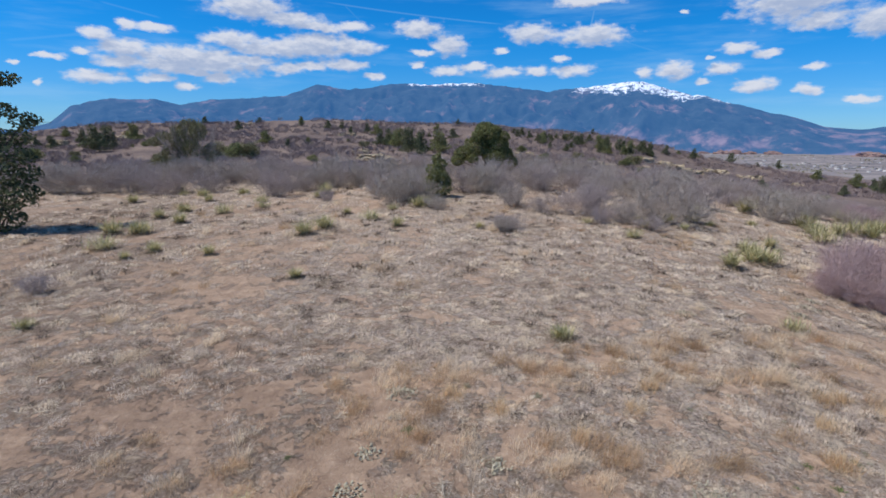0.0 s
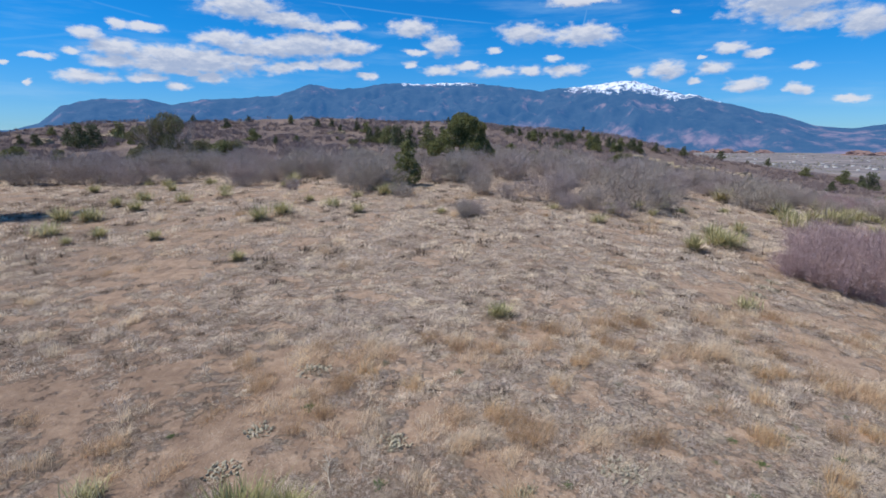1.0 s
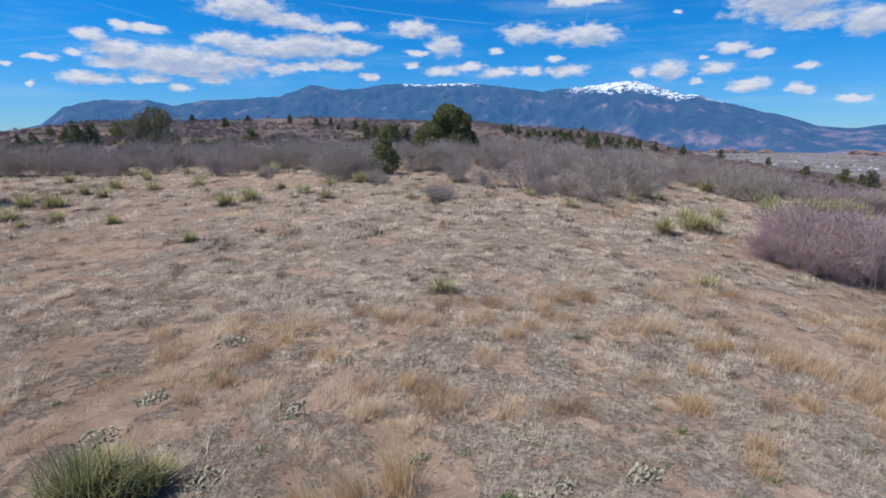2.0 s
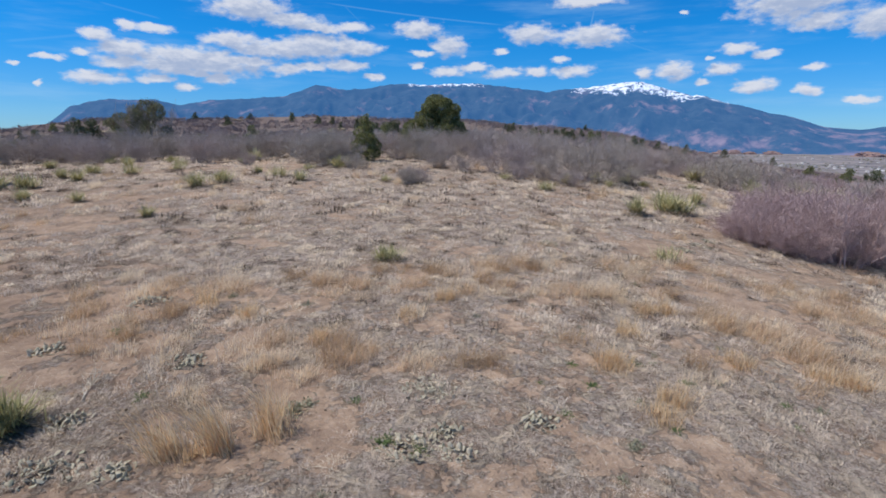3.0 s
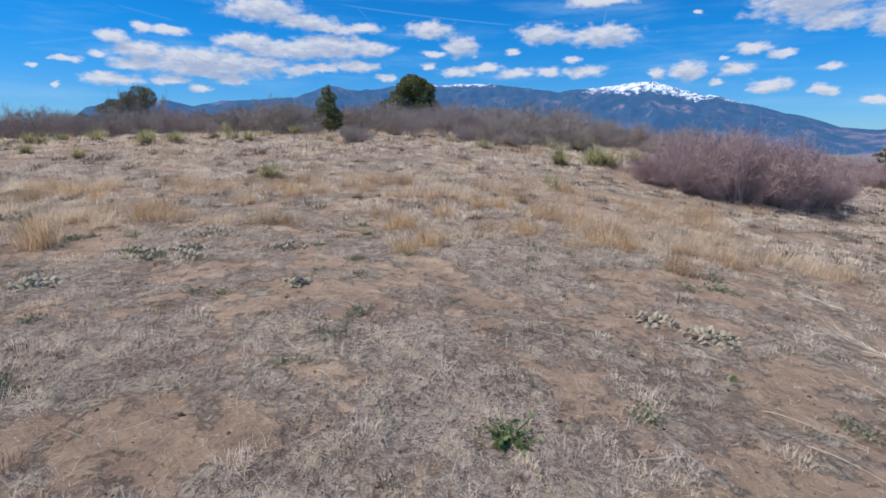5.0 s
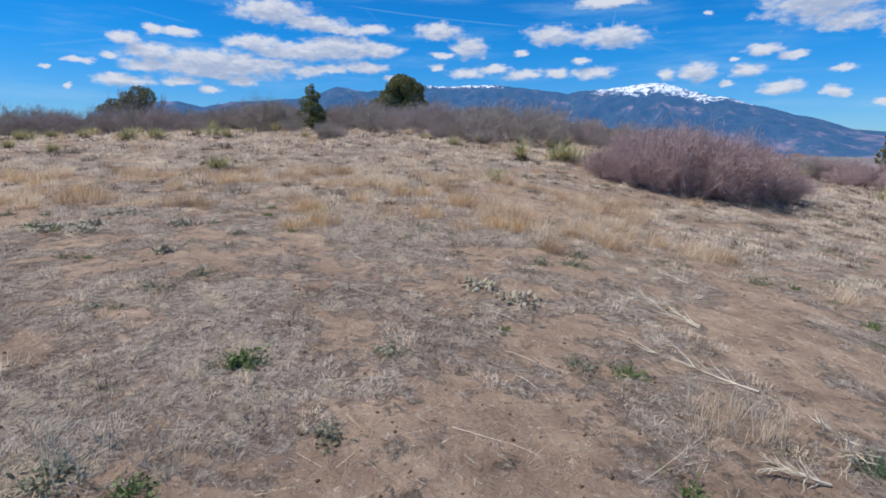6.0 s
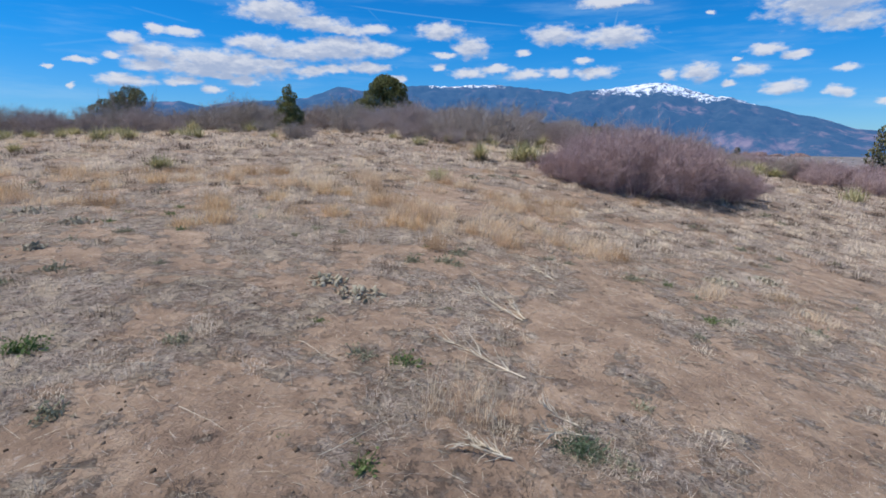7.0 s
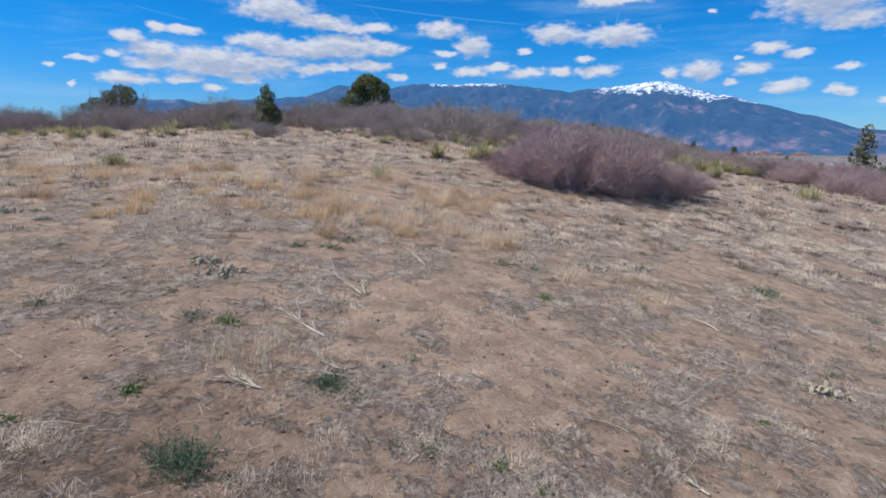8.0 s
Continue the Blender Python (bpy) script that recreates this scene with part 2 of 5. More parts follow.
def earth_colour(n):
    p = spot(n)
    soil = n.ramp(n.noise(p, 4.0, 8.0, 0.66), (0.30, (0.290, 0.200, 0.147)), (0.52, (0.445, 0.316, 0.227)), (0.72, (0.585, 0.437, 0.324)))
    litter = n.ramp(n.noise(p, 17.0, 8.0, 0.80), (0.39, (0.225, 0.165, 0.13)), (0.475, (0.44, 0.343, 0.285)), (0.60, (0.75, 0.625, 0.53)))
    specks = n.math("MULTIPLY", n.span(n.noise(p, 26.0, 6.0, 0.75), 0.54, 0.62), 0.75)
    near = n.mix(n.math("MAXIMUM", earth_mask(n), specks), soil, litter)
    near = n.mix(n.math("MULTIPLY", n.span(n.noise(p, 0.5, 5.0, 0.6), 0.50, 0.36), 0.30), near, (0.27, 0.185, 0.13))
    near = n.mix(n.math("MULTIPLY", earth_mounds(n), 0.62), near, (0.80, 0.65, 0.485))
    q = n.vec("ADD", p, n.vec("MULTIPLY", n.add("ShaderNodeTexNoise", {"Vector": p, "Scale": 2.5, "Detail": 3.0}).outputs["Color"], (0.5, 0.5, 0)))
    fibres = n.math("MAXIMUM", n.noise(n.vec("MULTIPLY", q, (75, 10, 1)), 1.0, 3.0, 0.6), n.noise(n.vec("MULTIPLY", q, (12, 85, 1)), 1.0, 3.0, 0.6))
    clumps = n.noise(p, 6.5, 4.0, 0.6)
    near = n.mix(n.math("MULTIPLY", n.span(n.noise(p, 2.2, 7.0, 0.74), 0.49, 0.37), 0.38), near, (0.22, 0.155, 0.115))
    near = n.mix(n.math("MULTIPLY", n.span(n.noise(p, 16.0, 6.0, 0.7), 0.43, 0.33), 0.4), near, (0.20, 0.14, 0.105))
    near = n.mix(n.math("MULTIPLY", n.math("MULTIPLY", n.span(fibres, 0.57, 0.68), n.math("MULTIPLY", earth_mask(n), n.span(clumps, 0.40, 0.60))), 0.75), near, (0.80, 0.71, 0.58))
    near = n.mix(n.math("MULTIPLY", tone_attr(n, "brown_tone"), n.span(n.noise(p, 3.0, 6.0, 0.7), 0.34, 0.60, 0.25, 0.62)), near, (0.20, 0.135, 0.098))
    r = n.vec("LENGTH", p)
    brush = n.ramp(n.noise(p, 0.09, 5.0, 0.65), (0.34, (0.17, 0.13, 0.12)), (0.54, (0.235, 0.18, 0.16)), (0.64, (0.28, 0.215, 0.18)), (0.76, (0.46, 0.37, 0.285)))
    town = n.ramp(n.noise(p, 0.012, 6.0, 0.7), (0.30, (0.14, 0.135, 0.15)), (0.50, (0.26, 0.235, 0.24)), (0.68, (0.37, 0.33, 0.31)))
    return n.mix(n.span(r, 450.0, 900.0), n.mix(n.span(r, 35.0, 70.0), near, brush), town)


def earth_bump(n):
    p = spot(n)
    rough = n.math("ADD", n.noise(p, 9.0, 9.0, 0.72), n.math("ADD", n.math("MULTIPLY", n.noise(p, 40.0, 4.0, 0.6), 0.25), n.math("MULTIPLY", n.noise(p, 2.6, 4.0, 0.6), 1.4)))
    fine = n.math("MULTIPLY", n.math("SUBTRACT", rough, 1.325), n.math("ADD", n.math("MULTIPLY", earth_mask(n), 0.75), 0.35))
    return n.math("ADD", fine, n.math("MULTIPLY", earth_mounds(n), 0.32))


EARTH = surface("dry_earth", earth_colour, 0.95, earth_bump, 1.0, 0.11)


def range_colour(n):
    p = spot(n)
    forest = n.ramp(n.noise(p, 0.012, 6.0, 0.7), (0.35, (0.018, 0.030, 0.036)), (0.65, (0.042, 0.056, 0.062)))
    rock = n.ramp(n.noise(p, 0.02, 5.0, 0.6), (0.35, (0.16, 0.10, 0.10)), (0.65, (0.27, 0.18, 0.17)))
    # more rock low down, also painting in the paler haze at the foot
    foot = n.span(n.add("ShaderNodeSeparateXYZ", {0: p}).outputs[2], 150.0, -40.0, 0.0, 0.10)
    bare = n.mix(n.span(n.math("ADD", foot, n.noise(p, 0.0065, 6.0, 0.65)), 0.54, 0.74), forest, rock)
    snow = n.span(n.math("MULTIPLY", tone_attr(n, "snow"), n.math("ADD", n.math("MULTIPLY", n.math("SUBTRACT", n.noise(n.vec("MULTIPLY", p, (1, 1, 0.3)), 0.026, 9.0, 0.82), 0.5), 4.8), 1.0)), 0.40, 0.54)
    return n.mix(snow, bare, (0.86, 0.88, 0.92))


# the blue emission stands in for the haze in front of the range
RANGE = surface("hazy_mountain_slopes", range_colour, 0.95, lambda n: n.noise(spot(n), 0.05, 6.0, 0.7), 0.35, 10.0, emit=(0.040, 0.20, 0.56), glow=0.48)


def two_tone(a, b, pick=island, lo=0.2, hi=0.8):
    return lambda n: n.ramp(pick(n), (lo, a), (hi, b))


STRAW = surface("matted_grass", lambda n: n.ramp(tone_attr(n), (0.0, (0.13, 0.10, 0.08)), (0.12, (0.27, 0.205, 0.165)), (0.3, (0.50, 0.402, 0.342)), (0.65, (0.82, 0.705, 0.60)), (1.0, (0.88, 0.765, 0.61))), 0.85, through_light=0.25)
BLOND = surface("blond_grass", lambda n: n.ramp(tone_attr(n), (0.0, (0.50, 0.345, 0.215)), (0.5, (0.77, 0.585, 0.405)), (1.0, (0.90, 0.77, 0.595))), 0.8, through_light=0.5)
TAWNY = surface("tawny_grass", lambda n: n.ramp(tone_attr(n), (0.0, (0.42, 0.26, 0.145)), (0.5, (0.68, 0.47, 0.28)), (1.0, (0.88, 0.71, 0.48))), 0.8, through_light=0.5)
GREY_TWIG = surface("grey_twigs", lambda n: n.mix(n.math("MULTIPLY", chance(n), 0.7), n.ramp(island(n), (0.1, (0.29, 0.238, 0.235)), (0.9, (0.56, 0.475, 0.455))), n.ramp(island(n), (0.1, (0.28, 0.25, 0.205)), (0.9, (0.50, 0.455, 0.38)))), 0.9)
PURPLE_TWIG = surface("purple_twigs", lambda n: n.mix(chance(n), n.ramp(island(n), (0.05, (0.25, 0.17, 0.172)), (1.0, (0.60, 0.445, 0.45))), n.ramp(island(n), (0.05, (0.32, 0.23, 0.225)), (1.0, (0.74, 0.58, 0.56)))), 0.85)
BARK = surface("rough_bark", lambda n: n.ramp(n.noise(spot(n), 12.0, 5.0, 0.7), (0.3, (0.06, 0.045, 0.035)), (0.7, (0.19, 0.15, 0.12))), 0.95, lambda n: n.noise(spot(n), 25.0, 5.0, 0.7), 0.8, 0.02)
JUNIPER = surface("juniper_foliage", two_tone((0.085, 0.098, 0.04), (0.33, 0.34, 0.15), island, 0.05, 0.95), 0.8, through_light=0.3)
PINE = surface("pine_foliage", two_tone((0.055, 0.07, 0.036), (0.20, 0.215, 0.115), island, 0.05, 0.95), 0.8, through_light=0.15)
PINYON = surface("pinyon_foliage", two_tone((0.13, 0.125, 0.065), (0.36, 0.34, 0.19), island, 0.05, 0.95), 0.85, through_light=0.15)
YUCCA = surface("yucca_leaf", lambda n: n.ramp(tone_attr(n), (0.0, (0.25, 0.245, 0.12)), (0.45, (0.50, 0.465, 0.235)), (1.0, (0.76, 0.67, 0.44))), 0.55, through_light=0.2)
# dry brown leaves, darkened further for the deep shade below the rosettes
YUCCA_DRY = surface("dry_shaded_yucca_leaf", lambda n: n.ramp(tone_attr(n), (0.0, (0.15, 0.11, 0.075)), (1.0, (0.43, 0.355, 0.25))), 0.85, through_light=0.15)
PAD = surface("cactus_pad", lambda n: n.mix(n.span(n.noise(spot(n), 22.0, 4.0, 0.6), 0.35, 0.7), n.ramp(chance(n), (0.0, (0.33, 0.315, 0.225)), (1.0, (0.53, 0.48, 0.37))), (0.45, 0.385, 0.30)), 0.7, lambda n: n.noise(spot(n), 90.0, 3.0, 0.6), 0.5, 0.006)
WEED = surface("green_weed", two_tone((0.10, 0.16, 0.055), (0.26, 0.33, 0.13), island, 0.1, 0.9), 0.7, through_light=0.25)
HERB = surface("feathery_foliage", two_tone((0.085, 0.135, 0.075), (0.23, 0.30, 0.19), island, 0.1, 0.9), 0.75, through_light=0.2)
SAGE = surface("grey_sage", two_tone((0.25, 0.245, 0.16), (0.47, 0.455, 0.33), island, 0.1, 0.9), 0.85, through_light=0.2)
DEADWOOD = surface("bleached_wood", two_tone((0.52, 0.43, 0.32), (0.84, 0.76, 0.62), island, 0.1, 0.9), 0.8)
SANDSTONE = surface("pale_sandstone", lambda n: n.ramp(n.noise(n.vec("MULTIPLY", spot(n), (1, 1, 3)), 0.7, 6.0, 0.65), (0.3, (0.27, 0.20, 0.13)), (0.5, (0.47, 0.38, 0.26)), (0.75, (0.60, 0.52, 0.39))), 0.95, lambda n: n.noise(spot(n), 2.0, 6.0, 0.7), 0.8, 0.15)
# red sandstone, its colour muted to carry the haze of distance
RED_ROCK = surface("hazed_red_sandstone", lambda n: n.ramp(n.noise(spot(n), 0.05, 5.0, 0.65), (0.3, (0.24, 0.16, 0.15)), (0.7, (0.36, 0.25, 0.23))), 0.95)
STONE = surface("small_stones", two_tone((0.09, 0.062, 0.045), (0.36, 0.26, 0.18), island, 0.1, 0.9), 0.95)
ROOFS = surface("town_walls", two_tone((0.22, 0.215, 0.22), (0.68, 0.67, 0.67), island, 0.5, 1.0), 0.8)


# ---- mesh helpers ----
def mesh_of(name, verts, faces, mat, tones=None, flat=False):
    """A mesh from arrays of corners and of faces that all have the same number of corners."""
    verts, faces = np.asarray(verts, np.float32), np.asarray(faces, np.int32)
    me = bpy.data.meshes.new(name)
    k = faces.shape[1]
    me.vertices.add(len(verts))
    me.vertices.foreach_set("co", verts.ravel())
    me.loops.add(faces.size)
    me.loops.foreach_set("vertex_index", faces.ravel())
    me.polygons.add(len(faces))
    me.polygons.foreach_set("loop_start", np.arange(0, faces.size, k, dtype=np.int32))
    if not flat:
        me.polygons.foreach_set("use_smooth", np.ones(len(faces), bool))
    if tones is not None:
        for key, values in tones.items():
            me.attributes.new(key, "FLOAT", "POINT").data.foreach_set("value", np.asarray(values, np.float32))
    me.update(calc_edges=True)
    me.materials.append(mat)
    return me


def part(name, me, parent=None, label=""):
    ob = new(name, me)
    ob.parent = parent
    return tagged(ob, label=label)


def thing(name, label, category, group="", kind="", at=(0, 0, 0)):
    ob = new(name)
    ob.location = at
    return tagged(ob, label=label, category=category, group=group, kind=kind)


def ground_z(x, y):
    return float(height(x, y))


def stand(x, y, turn=0.0, size=1.0, sink=0.02):
    return pose(x, y, ground_z(x, y) - sink, 0, 0, turn) @ Matrix.Scale(size, 4)


def put_copies(first, spots, rng):
    """The first thing goes to the first spot, copies of it to the others: (x, y, size)."""
    for i, (x, y, size) in enumerate(spots):
        m = stand(x, y, rng.uniform(0, 360), 1.0)
        ob = first if i == 0 else copy_thing(first, m)
        ob.matrix_basis = m
        ob.scale = (size * rng.uniform(0.9, 1.1), size * rng.uniform(0.9, 1.1), size)


def sticks(p0, p1, r0, r1, sides=3):
    """Tapered sticks from p0 to p1 as corners and quads; sides=1 gives flat ribbons."""
    p0, p1 = np.asarray(p0, float), np.asarray(p1, float)
    r0, r1 = np.broadcast_to(r0, len(p0))[:, None], np.broadcast_to(r1, len(p0))[:, None]
    d = p1 - p0
    d /= np.maximum(np.linalg.norm(d, axis=1, keepdims=True), 1e-9)
    ref = np.where(np.abs(d[:, 2:3]) > 0.9, [[1.0, 0, 0]], [[0, 0, 1.0]])
    a = np.cross(d, ref)
    a /= np.linalg.norm(a, axis=1, keepdims=True)
    b = np.cross(d, a)
    spin = np.modf(np.abs(p0[:, :1] * 91.7 + p1[:, 1:2] * 57.3))[0] * 2 * np.pi
    n = len(p0)
    base = np.arange(n)[:, None]
    if sides == 1:
        s = a * np.cos(spin) + b * np.sin(spin)
        v = np.stack([p0 - s * r0, p0 + s * r0, p1 + s * r1, p1 - s * r1], 1).reshape(-1, 3)
        return v, base * 4 + np.array([[0, 1, 2, 3]])
    rings = []
    for p, r in ((p0, r0), (p1, r1)):
        for k in range(sides):
            t = spin + 2 * np.pi * k / sides
            rings.append(p + (a * np.cos(t) + b * np.sin(t)) * r)
    v = np.stack(rings, 1).reshape(-1, 3)
    f = [base * 2 * sides + np.array([[k, (k + 1) % sides, sides + (k + 1) % sides, sides + k]]) for k in range(sides)]
    return v, np.concatenate(f)


def grown(rng, start, way, length, steps, wander, lift):
    """A wandering line of points."""
    pts = [np.array(start, float)]
    d = np.array(way, float)
    d /= np.linalg.norm(d)
    for _ in range(steps):
        d = d + rng.normal(0, wander, 3) + np.array((0, 0, lift))
        d /= np.linalg.norm(d)
        pts.append(pts[-1] + d * length / steps)
    return pts


def turned(rng, d, lo, hi):
    """A way that leaves d by lo to hi radians."""
    side = np.cross(d, rng.normal(0, 1, 3))
    side /= max(np.linalg.norm(side), 1e-6)
    t = rng.uniform(lo, hi)
    return d * math.cos(t) + side * math.sin(t)


def shrub_frame(rng, stems, tall, wide, children, twigs, thick=1.0):
    """The stems and the fine twigs of a bare shrub, as lists of (from, to, radius, radius)."""
    big, fine = [], []
    r = 0.013 * tall / 1.8
    for _ in range(stems):
        turn, out = rng.uniform(0, 2 * np.pi), math.sqrt(rng.uniform(0, 1))
        lean = out * math.atan2(wide * 0.52, tall * 0.62)
        root = np.array((math.cos(turn), math.sin(turn), 0)) * out * wide * 0.2
        way = (math.cos(turn) * math.sin(lean), math.sin(turn) * math.sin(lean), math.cos(lean))
        long = tall * rng.uniform(0.62, 0.95) * (1.0 - 0.12 * out)
        line = grown(rng, root - np.array((0, 0, 0.05)), way, long, 4, 0.15, 0.03)
        for k in range(4):
            big.append((line[k], line[k + 1], r * (1 - k * 0.2), r * (0.8 - k * 0.2)))
        for _ in range(children):
            k = min(3, int(4 * rng.uniform(0, 1) ** 0.6))
            u = rng.uniform(0, 1)
            at = line[k] * (1 - u) + line[k + 1] * u
            d = line[k + 1] - line[k]
            d = turned(rng, d / np.linalg.norm(d), 0.4, 1.25)
            kid = grown(rng, at, d, tall * rng.uniform(0.16, 0.36), 2, 0.28, 0.10)
            for j in range(2):
                fine.append((kid[j], kid[j + 1], thick * 0.0055, thick * 0.0045))
            for _ in range(twigs):
                j = rng.integers(0, 2)
                u = rng.uniform(0, 1)
                at2 = kid[j] * (1 - u) + kid[j + 1] * u
                dd = kid[j + 1] - kid[j]
                dd = turned(rng, dd / np.linalg.norm(dd), 0.4, 1.5)
                end = at2 + (dd + np.array((0, 0, 0.25))) * tall * 0.17 * rng.uniform(0.4, 1.0)
                fine.append((at2, end, thick * 0.0045, thick * 0.0022))
    for a, b, *_ in fine:
        a[2], b[2] = max(a[2], 0.03), max(b[2], 0.03)
    return big, fine


def stick_mesh(name, rows, mat, sides):
    p0, p1, r0, r1 = (np.array(c) for c in zip(*rows))
    v, f = sticks(p0, p1, r0, r1, sides)
    return mesh_of(name, v, f, mat)


def tube_mesh(name, line, radii, mat, sides=4):
    """One bent, tapering stalk along a line of points."""
    rings = []
    for k, p in enumerate(line):
        d = line[min(k + 1, len(line) - 1)] - line[max(k - 1, 0)]
        d = d / np.linalg.norm(d)
        a = np.cross(d, (0.31, 0.2, 0.93))
        a /= np.linalg.norm(a)
        c = np.cross(d, a)
        rings += [p + radii[k] * (a * math.cos(t) + c * math.sin(t)) for t in np.arange(sides) * 2 * np.pi / sides]
    f = [(k * sides + j, k * sides + (j + 1) % sides, (k + 1) * sides + (j + 1) % sides, (k + 1) * sides + j) for k in range(len(line) - 1) for j in range(sides)]
    return mesh_of(name, np.array(rings), f, mat)


def shrub(seed, tall, wide, mat, label, group, stems=30, children=15, twigs=12, thick=0.72, category="shrub", name="scrub_oak"):
    rng = np.random.default_rng(seed)
    big, fine = shrub_frame(rng, stems, tall, wide, children, twigs, thick)
    ob = thing(name, label, category, group)
    tagged(part("stem_clump", stick_mesh("stem_clump", big, mat, 3), ob), kind="stuff")
    tagged(part("twig_spray", stick_mesh("twig_spray", fine, mat, 1), ob), kind="stuff")
    return ob


def leaf_mesh(name, points, size, rng, mat, long=1.6, up=0.0):
    """Small four-cornered leaf tufts of uneven size at the points, turned every way."""
    n = len(points)
    d = rng.normal(0, 1, (n, 3)) + np.array((0, 0, up))
    d /= np.linalg.norm(d, axis=1, keepdims=True)
    e = np.cross(d, rng.normal(0, 1, (n, 3)))
    e /= np.linalg.norm(e, axis=1, keepdims=True)
    s = size * rng.uniform(0.55, 1.3, (n, 1))
    v = np.stack([points - d * s * long * 0.5, points + e * s * 0.5, points + d * s * long * 0.5, points - e * s * 0.5], 1).reshape(-1, 3)
    return mesh_of(name, v, np.arange(n * 4).reshape(-1, 4), mat, flat=True)


def lobe_points(rng, lobes, per_area):
    out = []
    for (cx, cy, cz, rx, ry, rz) in lobes:
        n = int(per_area * (rx * ry * rz) ** (2 / 3) * 12)
        d = rng.normal(0, 1, (n, 3))
        d /= np.linalg.norm(d, axis=1, keepdims=True)
        r = np.clip(1 - np.abs(rng.normal(0, 0.22, (n, 1))), 0.2, 1.1)
        r = r * (0.86 + 0.28 * vnoise(d[:, :1] * 4 + cx * 3, d[:, 1:2] * 4 + d[:, 2:3] * 3 + cz, 5))
        out.append(np.array((cx, cy, cz)) + d * r * np.array((rx, ry, rz)))
    return np.concatenate(out)


def leafy_tree(name, seed, lobes, trunk, mat, leaf, density, label, category, group="", limb_r=0.05, bark=BARK):
    """A tree: a trunk (tall, radius) with limbs to the middle of each lobe of its crown."""
    rng = np.random.default_rng(seed)
    ob = thing(name, label, category, group)
    tall, rad = trunk
    line = grown(rng, (0, 0, -0.1), (0.05, 0, 1), tall, 5, 0.07, 0.02)
    rows = [(line[k], line[k + 1], rad * (1 - 0.16 * k), rad * (0.84 - 0.16 * k)) for k in range(5)]
    for lobe in lobes:
        at = np.array(lobe[:3])
        k = int(np.clip(at[2] / tall * 5 - 1.2, 0, 4))
        mid = (line[k] + at) / 2 + rng.normal(0, 0.06, 3) - np.array((0, 0, 0.05))
        rows += [(line[k], mid, limb_r, limb_r * 0.7), (mid, at, limb_r * 0.7, limb_r * 0.35)]
        for _ in range(5):
            tip = at + rng.normal(0, 0.5, 3) * np.array(lobe[3:])
            rows.append((at, tip, limb_r * 0.35, limb_r * 0.12))
    part("trunk", stick_mesh("trunk", rows, bark, 6), ob, "gnarled brown bark")
    part("crown", leaf_mesh("crown", lobe_points(rng, lobes, density), leaf, rng, mat), ob)
    return ob


def blades(rng, roots, n, long, lean, spread, width, sweep=(0, 0)):
    """n grass blades from each root (x, y): triangles, with a tone for each blade."""
    m = len(roots)
    base = np.repeat(roots, n, 0) + rng.normal(0, 1, (m * n, 2)) * np.repeat(np.broadcast_to(spread, m), n)[:, None]
    turn = rng.uniform(0, 2 * np.pi, m * n)
    tilt = np.clip(rng.normal(lean, 0.28, m * n), 0.02, 1.50)
    size = np.repeat(np.broadcast_to(long, m), n) * rng.uniform(0.45, 1.15, m * n)
    tip = np.stack([np.cos(turn) * np.sin(tilt) + sweep[0], np.sin(turn) * np.sin(tilt) + sweep[1], np.cos(tilt)], 1) * size[:, None]
    z = height(base[:, 0], base[:, 1])
    foot = np.column_stack([base, z - 0.004])
    side = np.stack([-np.sin(turn), np.cos(turn), np.zeros(m * n)], 1) * (width * rng.uniform(0.6, 1.3, m * n))[:, None]
    end = foot + tip
    end[:, 2] = np.maximum(end[:, 2], height(end[:, 0], end[:, 1]) + 0.006)
    v = np.stack([foot - side, foot + side, end], 1).reshape(-1, 3)
    return v


def arched(rng, roots, n, long, lean, spread, width, sweep=(0, 0)):
    """Blades that bend over: five corners and three triangles each."""
    m = len(roots)
    k = m * n
    base = np.repeat(roots, n, 0) + rng.normal(0, 1, (k, 2)) * np.repeat(np.broadcast_to(spread, m), n)[:, None]
    turn = rng.uniform(0, 2 * np.pi, k)
    tilt = np.clip(lean * rng.uniform(0.25, 1.3, k), 0.02, 1.45)
    size = np.repeat(np.broadcast_to(long, m), n) * rng.uniform(0.45, 1.15, k)
    out = np.stack([np.cos(turn) * np.sin(tilt) + sweep[0], np.sin(turn) * np.sin(tilt) + sweep[1]], 1)
    foot = np.column_stack([base, height(base[:, 0], base[:, 1]) - 0.004])
    mid = foot + np.column_stack([out * 0.38, np.cos(tilt) * 0.55]) * size[:, None]
    end = foot + np.column_stack([out, np.cos(tilt) * 0.85]) * size[:, None]
    side = np.stack([-np.sin(turn), np.cos(turn), np.zeros(k)], 1) * (width * rng.uniform(0.6, 1.3, k))[:, None]
    v = np.stack([foot - side, foot + side, mid + side * 0.8, mid - side * 0.8, end], 1).reshape(-1, 3)
    b = np.arange(k)[:, None] * 5
    return v, np.concatenate([b + np.array([[0, 1, 2]]), b + np.array([[0, 2, 3]]), b + np.array([[3, 2, 4]])])


# ---- ground ----
rings = [0.0] + list(np.arange(0.12, 8, 0.11)) + list(np.geomspace(8.1, 4700, 210))
turns = np.radians(np.arange(0, 360, 1.2))
gx = 6 + np.outer(rings, np.sin(turns))
gy = 5 + np.outer(rings, np.cos(turns))
gv = np.column_stack([gx.ravel(), gy.ravel(), height(gx, gy).ravel()])
nt = len(turns)
ri, ti = np.meshgrid(np.arange(len(rings) - 1), np.arange(nt), indexing="ij")
gf = np.stack([ri * nt + ti, (ri + 1) * nt + ti, (ri + 1) * nt + (ti + 1) % nt, ri * nt + (ti + 1) % nt], -1).reshape(-1, 4)
